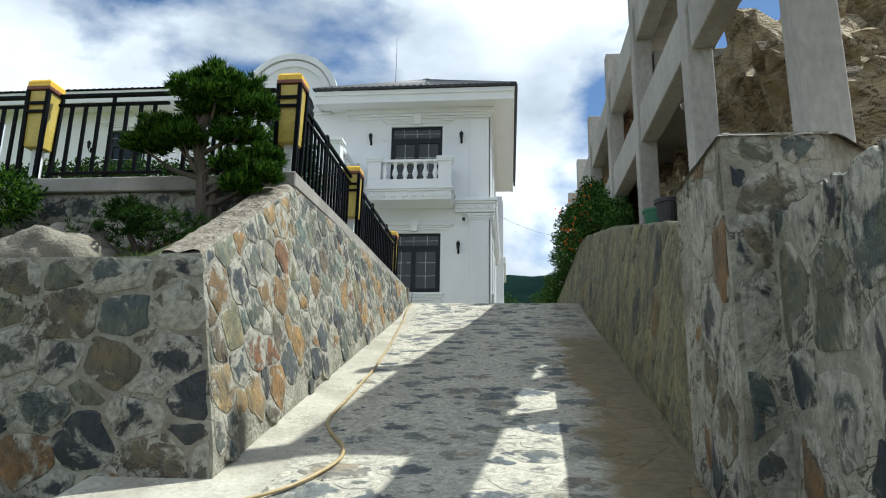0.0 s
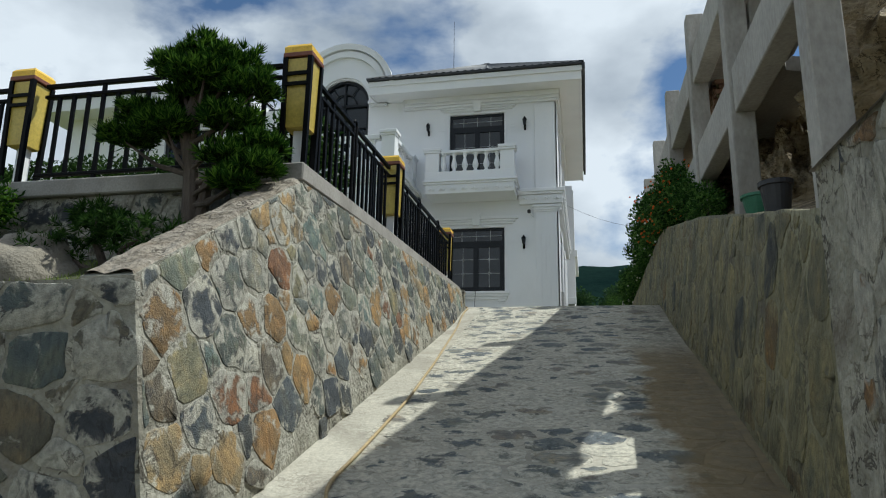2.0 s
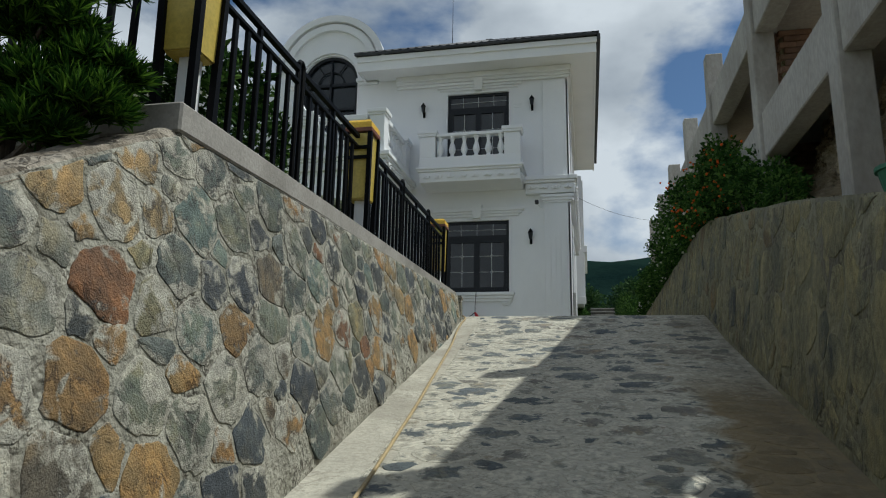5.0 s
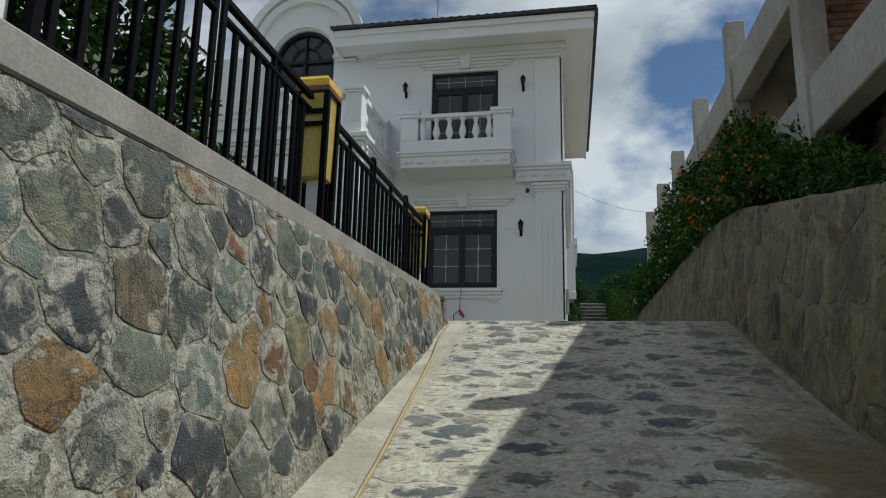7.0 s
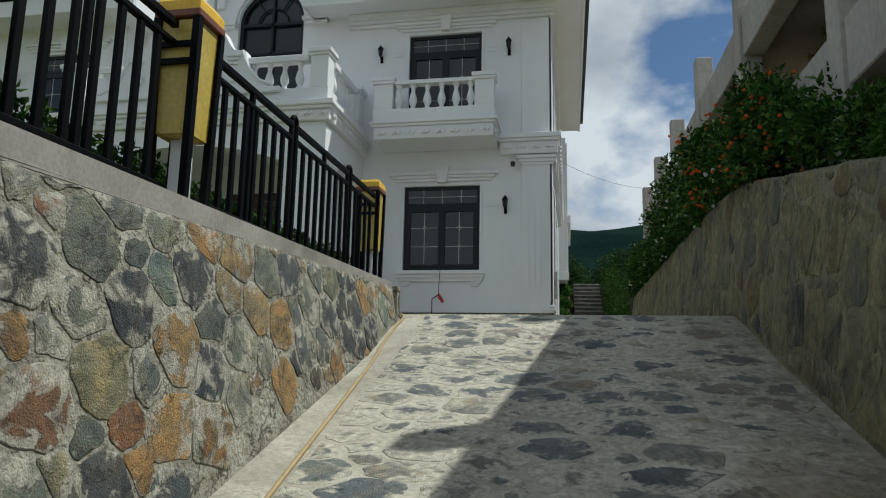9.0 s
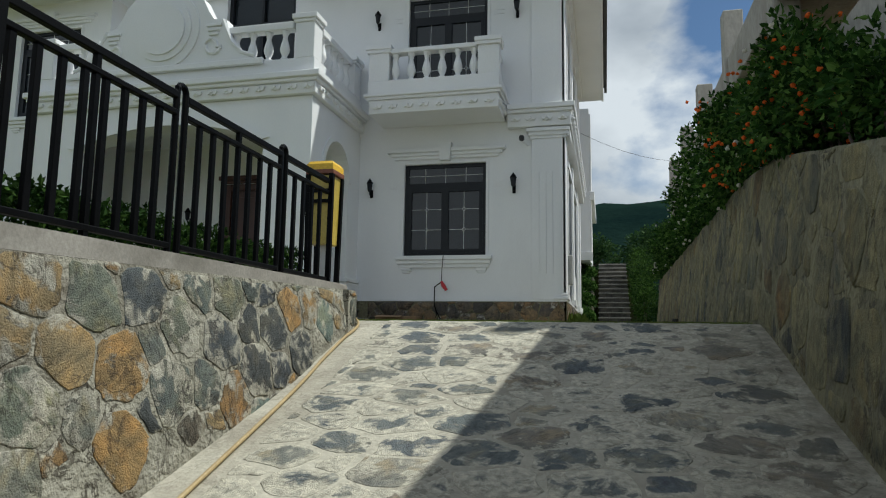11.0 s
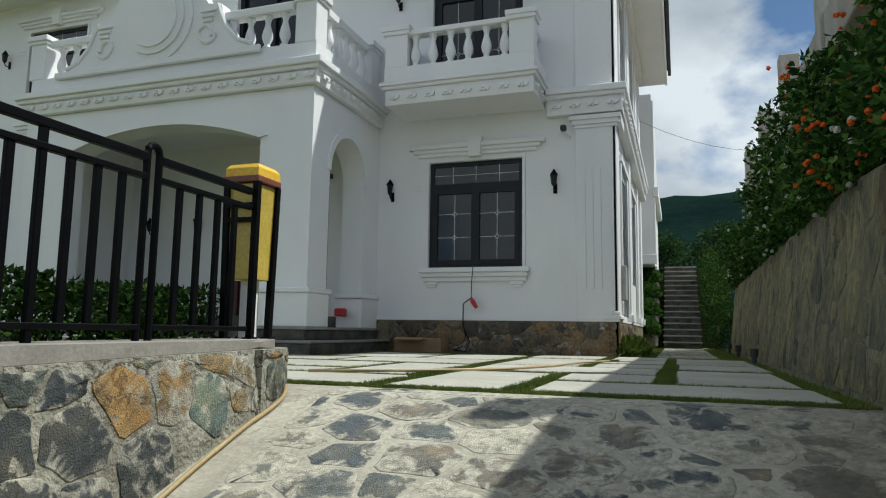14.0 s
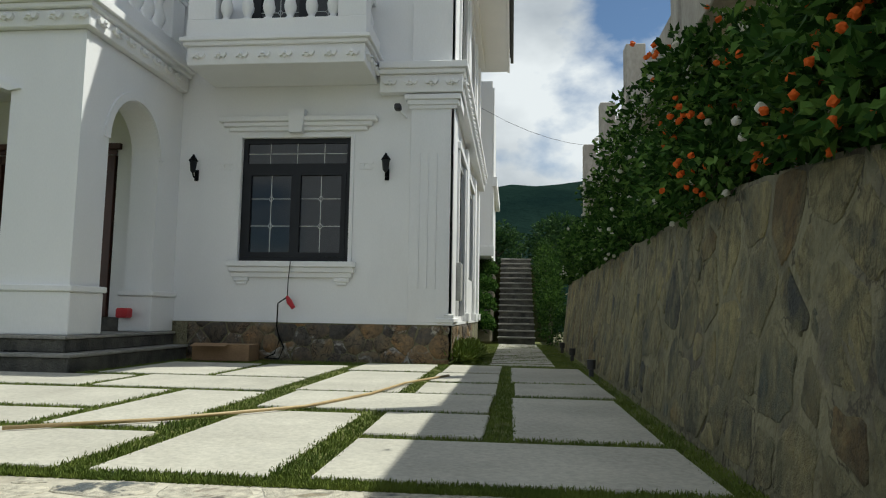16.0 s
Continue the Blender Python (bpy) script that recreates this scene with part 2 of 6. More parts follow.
WALL_STONES = ((0.11, 0.128, 0.115), (0.27, 0.175, 0.07), (0.048, 0.056, 0.064), (0.165, 0.18, 0.135), (0.18, 0.09, 0.042), (0.13, 0.142, 0.125), (0.28, 0.20, 0.095), (0.065, 0.076, 0.082), (0.135, 0.175, 0.155), (0.21, 0.19, 0.11), (0.052, 0.058, 0.058), (0.23, 0.14, 0.055), (0.15, 0.16, 0.12), (0.12, 0.10, 0.07), (0.20, 0.20, 0.16), (0.085, 0.10, 0.088), (0.25, 0.19, 0.10), (0.10, 0.115, 0.105))
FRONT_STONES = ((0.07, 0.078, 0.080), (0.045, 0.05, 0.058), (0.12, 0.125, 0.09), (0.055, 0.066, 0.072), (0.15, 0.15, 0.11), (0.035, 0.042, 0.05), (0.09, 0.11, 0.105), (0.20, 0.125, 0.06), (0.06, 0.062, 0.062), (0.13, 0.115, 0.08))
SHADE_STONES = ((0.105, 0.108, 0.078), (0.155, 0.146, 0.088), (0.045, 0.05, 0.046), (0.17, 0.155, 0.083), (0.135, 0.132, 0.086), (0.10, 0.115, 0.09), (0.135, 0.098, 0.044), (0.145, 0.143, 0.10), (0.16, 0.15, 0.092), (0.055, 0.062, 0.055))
RAMP_STONES = ((0.13, 0.145, 0.145), (0.21, 0.21, 0.18), (0.095, 0.11, 0.115), (0.25, 0.24, 0.20), (0.15, 0.165, 0.16), (0.22, 0.20, 0.165), (0.11, 0.125, 0.135))
PLINTH_STONES = ((0.13, 0.10, 0.07), (0.22, 0.145, 0.075), (0.075, 0.065, 0.055), (0.17, 0.135, 0.09), (0.24, 0.165, 0.09), (0.10, 0.085, 0.07))

M_STONE = stone_mat("rubble_stone", WALL_STONES, smear=0.26, smear_col=(0.37, 0.352, 0.29), smear_scale=8.0, bump=0.6, cracking=0.7, drown=0.16, creep_by=0.16, contrast=1.0, blotch=((0.8, 0.8, 0.8), (1.12, 1.1, 1.04)))
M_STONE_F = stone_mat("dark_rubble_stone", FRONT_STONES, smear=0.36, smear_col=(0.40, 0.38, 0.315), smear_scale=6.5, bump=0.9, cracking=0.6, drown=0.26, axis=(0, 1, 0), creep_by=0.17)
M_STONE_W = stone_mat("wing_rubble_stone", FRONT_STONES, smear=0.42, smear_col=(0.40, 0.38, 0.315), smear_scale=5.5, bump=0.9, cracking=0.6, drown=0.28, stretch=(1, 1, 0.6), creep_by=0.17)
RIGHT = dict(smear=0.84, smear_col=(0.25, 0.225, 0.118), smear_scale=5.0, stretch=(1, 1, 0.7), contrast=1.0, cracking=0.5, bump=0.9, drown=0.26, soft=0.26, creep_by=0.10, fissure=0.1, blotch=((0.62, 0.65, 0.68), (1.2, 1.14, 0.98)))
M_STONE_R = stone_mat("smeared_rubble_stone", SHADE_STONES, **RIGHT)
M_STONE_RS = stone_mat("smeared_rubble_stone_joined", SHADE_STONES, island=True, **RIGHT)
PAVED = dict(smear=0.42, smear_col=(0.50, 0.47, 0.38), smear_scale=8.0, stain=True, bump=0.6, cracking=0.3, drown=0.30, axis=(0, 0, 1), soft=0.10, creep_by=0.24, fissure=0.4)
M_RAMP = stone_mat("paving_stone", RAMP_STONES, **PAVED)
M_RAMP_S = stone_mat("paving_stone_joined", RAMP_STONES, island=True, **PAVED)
M_PLINTH = stone_mat("plinth_stone", PLINTH_STONES, smear=0.1, rough=0.5, creep_by=0.05, fissure=0.3)
M_MORTAR = mat("grey_mortar", (0.21, 0.20, 0.155), (0.40, 0.382, 0.315), 4.5, 26, 0.9, bump=1.0, dist=0.03, grime=(0.15, 0.13, 0.10), grime_at=(0.5, 0.72), cracks=0.9)
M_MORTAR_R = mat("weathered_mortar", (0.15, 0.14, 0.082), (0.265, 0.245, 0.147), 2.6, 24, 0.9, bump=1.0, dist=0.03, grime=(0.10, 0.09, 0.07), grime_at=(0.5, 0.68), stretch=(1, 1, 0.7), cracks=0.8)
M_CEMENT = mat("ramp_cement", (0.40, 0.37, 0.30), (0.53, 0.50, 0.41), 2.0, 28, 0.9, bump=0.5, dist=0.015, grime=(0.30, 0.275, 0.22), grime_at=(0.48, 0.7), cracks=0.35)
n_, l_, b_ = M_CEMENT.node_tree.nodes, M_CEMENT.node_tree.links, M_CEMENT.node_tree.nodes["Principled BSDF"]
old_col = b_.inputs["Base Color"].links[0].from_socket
l_.new(ramp_stain_shade(n_, l_, vector_of(n_, l_, True), old_col), b_.inputs["Base Color"])
M_COPE = mat("cement_coping", (0.27, 0.25, 0.222), (0.39, 0.366, 0.33), 2.0, 50, 0.85, bump=0.25, grime=(0.17, 0.158, 0.135), grime_at=(0.5, 0.74))
M_CONC = mat("raw_concrete", (0.33, 0.31, 0.28), (0.45, 0.43, 0.39), 1.3, 22, 0.9, bump=0.35, dist=0.015, grime=(0.20, 0.18, 0.15), grime_at=(0.52, 0.78), stretch=(1, 1, 0.5))
M_WHITE = mat("white_paint", (0.77, 0.775, 0.78), (0.83, 0.83, 0.83), 0.8, 60, 0.62, bump=0.08, dist=0.006, grime=(0.66, 0.66, 0.65), grime_at=(0.6, 0.95), stretch=(1, 1, 0.4), fine_amt=0.12)
M_BLACK = mat("black_metal_paint", (0.0025, 0.0028, 0.0034), (0.0045, 0.0048, 0.0056), 6, 90, 0.5, bump=0.1, spec=0.08)
M_FRAME = mat("black_aluminium", (0.008, 0.010, 0.013), (0.012, 0.014, 0.018), 6, 90, 0.45, bump=0.03, spec=0.3)
M_YELLOW = mat("yellow_acrylic", (0.50, 0.37, 0.06), (0.60, 0.46, 0.10), 4, 40, 0.4, bump=0.03, grime=(0.42, 0.33, 0.10), grime_at=(0.6, 0.9))
M_CAP = mat("yellow_paint", (0.78, 0.47, 0.03), (0.88, 0.55, 0.05), 5, 60, 0.5, bump=0.08)
M_BROWN = mat("red_brown_paint", (0.17, 0.055, 0.03), (0.23, 0.075, 0.04), 6, 60, 0.5, bump=0.08)
M_ROOF = mat("dark_roof_tile", (0.022, 0.024, 0.028), (0.045, 0.047, 0.05), 3, 30, 0.6, bump=0.2)
M_SLAB = mat("pale_paving_slab", (0.385, 0.37, 0.315), (0.49, 0.475, 0.405), 1.6, 35, 0.85, bump=0.2, grime=(0.36, 0.35, 0.31), grime_at=(0.55, 0.85), vary=0.07)
M_SOIL = mat("mossy_soil", (0.030, 0.036, 0.010), (0.075, 0.085, 0.024), 4, 40, 0.95, bump=0.8, dist=0.03)
M_MOSS = mat("green_moss", (0.075, 0.095, 0.014), (0.15, 0.165, 0.04), 5, 45, 0.95, bump=0.9, dist=0.03)
M_GROUND = mat("grassy_ground", (0.07, 0.09, 0.03), (0.14, 0.12, 0.06), 0.3, 9, 0.95, bump=0.6, dist=0.05)
M_CAPSTONE = mat("rough_brown_cement", (0.20, 0.165, 0.12), (0.36, 0.32, 0.26), 5, 22, 0.95, bump=1.0, dist=0.04, grime=(0.10, 0.08, 0.055), grime_at=(0.5, 0.66), cracks=0.9)
M_GRASS = mat("grass_blade", (0.08, 0.13, 0.012), (0.17, 0.22, 0.03), 3, 30, 0.7, bump=0)
M_ROCK = mat("brown_cliff_rock", (0.31, 0.235, 0.125), (0.58, 0.48, 0.33), 3.2, 17, 0.95, bump=1.0, dist=0.10, grime=(0.12, 0.09, 0.055), grime_at=(0.52, 0.66), stretch=(1, 1, 1.8), cracks=0.9)
M_BOULDER = mat("pale_boulder", (0.14, 0.122, 0.09), (0.28, 0.25, 0.195), 2.5, 30, 0.85, bump=0.7, dist=0.03, grime=(0.14, 0.12, 0.10), grime_at=(0.54, 0.75))
M_STEP = mat("dark_step_stone", (0.035, 0.036, 0.034), (0.13, 0.125, 0.105), 4, 40, 0.7, bump=1.0, dist=0.03, grime=(0.2, 0.19, 0.17), grime_at=(0.6, 0.8))
M_STAIR = mat("grey_stair_stone", (0.2, 0.195, 0.18), (0.32, 0.31, 0.28), 2.5, 40, 0.85, bump=0.4)
M_BARK = mat("tree_bark", (0.06, 0.045, 0.034), (0.14, 0.11, 0.085), 8, 50, 0.9, bump=0.9, dist=0.02, stretch=(1, 1, 0.25))
M_BRICK = mat("red_brick", (0.22, 0.13, 0.09), (0.33, 0.21, 0.15), 6, 60, 0.9, bump=0.4, vary=0.25)
M_HOSE = mat("ochre_rubber_hose", (0.36, 0.26, 0.12), (0.45, 0.34, 0.17), 5, 60, 0.5, bump=0.05)
M_WOOD = mat("dark_red_door_wood", (0.05, 0.016, 0.010), (0.085, 0.03, 0.018), 3, 30, 0.4, bump=0.2, stretch=(4, 4, 0.5))
M_CARD = mat("cardboard", (0.24, 0.15, 0.08), (0.31, 0.20, 0.11), 3, 60, 0.85, bump=0.1)
M_RED = mat("red_plastic", (0.45, 0.02, 0.03), (0.55, 0.03, 0.04), 4, 60, 0.45, bump=0.03)
M_GREENPOT = mat("green_plastic", (0.03, 0.15, 0.08), (0.05, 0.20, 0.11), 4, 60, 0.5, bump=0.05)
M_DARKPOT = mat("dark_plastic", (0.02, 0.02, 0.022), (0.04, 0.04, 0.042), 4, 60, 0.5, bump=0.05)
M_PALEPOT = mat("grey_plastic", (0.35, 0.35, 0.33), (0.45, 0.45, 0.43), 4, 60, 0.6, bump=0.05)
M_CAME = mat("pale_lead_came", (0.50, 0.50, 0.48), (0.6, 0.6, 0.58), 8, 60, 0.5, bump=0)
M_CURTAIN = mat("grey_curtain", (0.09, 0.09, 0.086), (0.14, 0.14, 0.135), 4, 60, 0.9, bump=0.1)
# near-black colour stands in for the darkness of unlit rooms
M_INSIDE = mat("interior_shade", (0.04, 0.04, 0.04), (0.06, 0.06, 0.058), 1, 30, 0.9, bump=0)
M_FARHILL = mat("wooded_hill", (0.006, 0.015, 0.014), (0.012, 0.026, 0.021), 0.02, 0.25, 1.0, bump=0.6, dist=2.0, spec=0.0)


def leaf_mat(name, c1, c2, c3, rough=0.5):
    m, n, l, b = nodes_of(name)
    rnd = n.new("ShaderNodeNewGeometry").outputs["Random Per Island"]
    r = ramp(n, ((0.0, c1), (0.55, c2), (1.0, c3)))
    l.new(rnd, r.inputs["Fac"])
    l.new(r.outputs["Color"], b.inputs["Base Color"])
    b.inputs["Roughness"].default_value = rough
    b.inputs["Specular IOR Level"].default_value = 0.05
    tr = n.new("ShaderNodeBsdfTranslucent")
    l.new(r.outputs["Color"], tr.inputs["Color"])
    mx = n.new("ShaderNodeMixShader")
    mx.inputs[0].default_value = 0.24
    l.new(b.outputs[0], mx.inputs[1])
    l.new(tr.outputs[0], mx.inputs[2])
    l.new(mx.outputs[0], n["Material Output"].inputs["Surface"])
    return m


M_NEEDLE = leaf_mat("podocarpus_leaf", (0.007, 0.022, 0.004), (0.028, 0.08, 0.010), (0.15, 0.28, 0.032), 0.6)
M_LEAF = leaf_mat("shrub_leaf", (0.014, 0.040, 0.009), (0.038, 0.095, 0.018), (0.14, 0.25, 0.055), 0.5)
M_HEDGE = leaf_mat("hedge_leaf", (0.012, 0.034, 0.008), (0.03, 0.07, 0.014), (0.08, 0.15, 0.03), 0.6)
M_FAR = leaf_mat("far_leaf", (0.02, 0.05, 0.02), (0.04, 0.085, 0.03), (0.07, 0.13, 0.04))
M_ORANGE = leaf_mat("orange_petal", (0.62, 0.05, 0.015), (0.70, 0.09, 0.015), (0.74, 0.16, 0.03))
M_PETAL = leaf_mat("white_petal", (0.5, 0.5, 0.42), (0.6, 0.6, 0.52), (0.7, 0.68, 0.6))

m_, n_, l_, b_ = nodes_of("window_glass")
b_.inputs["Base Color"].default_value = (0.02, 0.026, 0.032, 1)
b_.inputs["Roughness"].default_value = 0.04
b_.inputs["Transmission Weight"].default_value = 0.2
b_.inputs["Specular IOR Level"].default_value = 0.4
wv = vector_of(n_, l_, True)
bumped(n_, l_, b_, noise_tex(n_, l_, wv, 1.2, 2).outputs["Fac"], 0.04, 0.02)
M_GLASS = m_


# ---------- mesh helpers ----------
def mesh_of(bm, name="mesh"):
    me = bpy.data.meshes.new(name)
    bmesh.ops.recalc_face_normals(bm, faces=bm.faces[:])
    bm.to_mesh(me)
    bm.free()
    return me


def smooth(me):
    me.polygons.foreach_set("use_smooth", [True] * len(me.polygons))
    return me


def part(name, bm, material, parent=None, label="", smoothed=False):
    me = mesh_of(bm, name) if isinstance(bm, bmesh.types.BMesh) else bm
    if smoothed:
        smooth(me)
    if not me.materials:
        me.materials.append(material)
    ob = new(name, me)
    ob.parent = parent
    if label:
        ob["label"] = label
    return ob


def thing(name, at, label, category, group="", kind=""):
    ob = new(name)
    ob.location = at
    ob.empty_display_size = 0.1
    return tagged(ob, label, category, group, kind)


def box(bm, x0, x1, y0, y1, z0, z1, bev=0.0):
    vs = [bm.verts.new((x, y, z)) for z in (z0, z1) for x, y in ((x0, y0), (x1, y0), (x1, y1), (x0, y1))]
    fs = [bm.faces.new([vs[i] for i in q]) for q in ((3, 2, 1, 0), (4, 5, 6, 7), (0, 1, 5, 4), (1, 2, 6, 5), (2, 3, 7, 6), (3, 0, 4, 7))]
    if bev:
        es = list({e for f in fs for e in f.edges})
        bmesh.ops.bevel(bm, geom=es, offset=bev, segments=1, affect="EDGES")
    return bm


def boxes(*rows, bev=0.0):
    bm = bmesh.new()
    for r in rows:
        box(bm, *r, bev)
    return bm


def prism(bm, pts, axis, d0, d1):
    """Extrudes a plane outline: along x the points are (y, z), along y (x, z), along z (x, y)."""
    def at(u, v, d):
        return (d, u, v) if axis == "x" else (u, d, v) if axis == "y" else (u, v, d)
    a = [bm.verts.new(at(u, v, d0)) for u, v in pts]
    b = [bm.verts.new(at(u, v, d1)) for u, v in pts]
    bm.faces.new(a)
    bm.faces.new(b[::-1])
    for i in range(len(pts)):
        j = (i + 1) % len(pts)
        bm.faces.new((a[i], b[i], b[j], a[j]))
    return bm


def lathe(bm, profile, seg=12, at=(0, 0, 0)):
    rings = []
    for r, z in profile:
        rings.append([bm.verts.new((at[0] + r * math.cos(2 * math.pi * k / seg), at[1] + r * math.sin(2 * math.pi * k / seg), at[2] + z)) for k in range(seg)])
    for a, b in zip(rings, rings[1:]):
        for k in range(seg):
            bm.faces.new((a[k], a[(k + 1) % seg], b[(k + 1) % seg], b[k]))
    bm.faces.new(rings[0][::-1])
    bm.faces.new(rings[-1])
    return bm


def tube(bm, pts, r, seg=8):
    """A tube along points; r is one radius or one for each point."""
    pts = [Vector(p) for p in pts]
    rs = r if isinstance(r, (list, tuple)) else [r] * len(pts)
    rings = []
    for i, p in enumerate(pts):
        d = (pts[min(i + 1, len(pts) - 1)] - pts[max(i - 1, 0)]).normalized()
        side = d.cross(Vector((0.31, 0.17, 0.93))).normalized()
        up = side.cross(d)
        rings.append([bm.verts.new(p + rs[i] * (math.cos(2 * math.pi * k / seg) * side + math.sin(2 * math.pi * k / seg) * up)) for k in range(seg)])
    for a, b in zip(rings, rings[1:]):
        for k in range(seg):
            bm.faces.new((a[k], a[(k + 1) % seg], b[(k + 1) % seg], b[k]))
    bm.faces.new(rings[0][::-1])
    bm.faces.new(rings[-1])
    return bm


def holed(bm, axis, d0, d1, u0, u1, v0, v1, holes):
    """A wall of thickness d0..d1 with rectangular holes (u0, u1, v0, v1)."""
    us = sorted({u0, u1, *[h[0] for h in holes], *[h[1] for h in holes]})
    vs = sorted({v0, v1, *[h[2] for h in holes], *[h[3] for h in holes]})
    for i in range(len(us) - 1):
        j = 0
        while j < len(vs) - 1:
            def free(jj):
                um, vm = (us[i] + us[i + 1]) / 2, (vs[jj] + vs[jj + 1]) / 2
                return not any(h[0] < um < h[1] and h[2] < vm < h[3] for h in holes)
            if not free(j):
                j += 1
                continue
            k = j
            while k + 1 < len(vs) - 1 and free(k + 1):
                k += 1
            if axis == "y":
                box(bm, us[i], us[i + 1], d0, d1, vs[j], vs[k + 1])
            else:
                box(bm, d0, d1, us[i], us[i + 1], vs[j], vs[k + 1])
            j = k + 1
    bmesh.ops.remove_doubles(bm, verts=bm.verts[:], dist=0.0005)
    return bm


def arc(cx, cz, r, a0, a1, n, rz=None):
    return [(cx + r * math.cos(radians(a0 + (a1 - a0) * i / n)), cz + (rz or r) * math.sin(radians(a0 + (a1 - a0) * i / n))) for i in range(n + 1)]


def ramp_z(y):
    """Height of the ramp and of the forecourt that follows it."""
    for (y0, z0), (y1, z1) in zip(RAMP, RAMP[1:]):
        if y <= y1:
            return z0 + (z1 - z0) * (y - y0) / (y1 - y0)
    return RAMP[-1][1]


RAMP = ((-4.0, -1.16), (5.4, 1.31), (10.3, 2.60), (12.0, 3.06), (12.8, 3.33), (13.4, 3.50), (40.0, 3.50))


# ---------- rubble ----------
def cells(region, size, gap, rng, squash=1.0):
    """Irregular stones of mixed sizes that fill a convex region, with joints of uneven width between them."""
    xs, ys = [p[0] for p in region], [p[1] / squash for p in region]
    x0, x1, y0, y1 = min(xs) - size, max(xs) + size, min(ys) - size, max(ys) + size
    tries = int((x1 - x0) * (y1 - y0) / (size * size) * 55)
    radii = sorted((size * (0.30 + 0.42 * rng.random() ** 1.6) for _ in range(tries)), reverse=True)
    px, py, pr = np.zeros(tries), np.zeros(tries), np.zeros(tries)
    n = 0
    for r in radii:
        x, y = rng.uniform(x0, x1), rng.uniform(y0, y1)
        if n and np.any(np.hypot(px[:n] - x, py[:n] - y) < 0.88 * (pr[:n] + r)):
            continue
        px[n], py[n], pr[n] = x, y, r
        n += 1
    px, py, pr = px[:n], py[:n], pr[:n]
    out = []

    def cut(poly, ax, ay, nx_, ny_):
        res = []
        for k in range(len(poly)):
            a, b = poly[k], poly[(k + 1) % len(poly)]
            da, db = (a[0] - ax) * nx_ + (a[1] - ay) * ny_, (b[0] - ax) * nx_ + (b[1] - ay) * ny_
            if da <= 0:
                res.append(a)
            if da * db < 0:
                t = da / (da - db)
                res.append((a[0] + t * (b[0] - a[0]), a[1] + t * (b[1] - a[1])))
        return res

    for i in range(n):
        x, y = px[i], py[i]
        d = np.hypot(px - x, py - y)
        poly = [(u, v / squash) for u, v in region]
        own = gap * rng.uniform(0.5, 1.5)
        for j in np.argsort(d)[1:20]:
            if len(poly) < 3:
                break
            ux, uy = (px[j] - x) / d[j], (py[j] - y) / d[j]
            turn = rng.uniform(-0.16, 0.16)
            ux, uy = ux * math.cos(turn) - uy * math.sin(turn), ux * math.sin(turn) + uy * math.cos(turn)
            h = (d[j] ** 2 + pr[i] ** 2 - pr[j] ** 2) / (2 * d[j]) - own * rng.uniform(0.15, 0.85)
            poly = cut(poly, x + ux * h, y + uy * h, ux, uy)
        if len(poly) < 3:
            continue
        area = 0.5 * abs(sum(poly[k][0] * poly[(k + 1) % len(poly)][1] - poly[(k + 1) % len(poly)][0] * poly[k][1] for k in range(len(poly))))
        if area < size * size * 0.05:
            continue
        pts = []
        for k in range(len(poly)):
            a, b = poly[k], poly[(k + 1) % len(poly)]
            if math.hypot(a[0] - b[0], a[1] - b[1]) < size * 0.09:
                pts.append(a)
                continue
            for g in (0.0, 0.5):
                w = size * (0.065 if g else 0.03)
                pts.append((a[0] + g * (b[0] - a[0]) + rng.uniform(-w, w), a[1] + g * (b[1] - a[1]) + rng.uniform(-w, w)))
        f = rng.uniform(0.16, 0.3)
        soft = []
        for k in range(len(pts)):
            a, b = pts[k], pts[(k + 1) % len(pts)]
            w = size * 0.02
            for g in (f, 1 - f):
                soft.append((a[0] + g * (b[0] - a[0]) + rng.uniform(-w, w), (a[1] + g * (b[1] - a[1]) + rng.uniform(-w, w)) * squash))
        if len(soft) >= 5:
            out.append(soft)
    return out


def stone_geometry(poly, to_world, proud, rng, sunk=0.03):
    """Vertices and faces of one stone: a rim in the mortar, a rounded shoulder and an uneven face."""
    cx, cy = sum(p[0] for p in poly) / len(poly), sum(p[1] for p in poly) / len(poly)
    n, v = len(poly), []
    tilt = (rng.uniform(-1, 1), rng.uniform(-1, 1))
    size = max(math.hypot(p[0] - cx, p[1] - cy) for p in poly)
    for shrink, depth in ((1.0, -sunk), (0.985, proud * 0.7), (0.95, proud)):
        for x, y in poly:
            d = depth
            if shrink < 0.96:
                d += proud * (0.35 * (tilt[0] * (x - cx) + tilt[1] * (y - cy)) / size + rng.uniform(-0.45, 0.45))
            v.append(to_world(cx + (x - cx) * shrink, cy + (y - cy) * shrink, d))
    v.append(to_world(cx, cy, proud * rng.uniform(0.9, 1.3)))
    f = []
    for ring in (0, n):
        for k in range(n):
            j = (k + 1) % n
            f.append((ring + k, ring + j, ring + n + j, ring + n + k))
    f += [(2 * n + k, 2 * n + (k + 1) % n, 3 * n) for k in range(n)]
    return v, f


def mark_rims(me, rims):
    """How near each vertex is to the rim of its stone: 1 at the joint, 0 in the middle."""
    me.attributes.new("rim", "FLOAT", "POINT").data.foreach_set("value", rims)


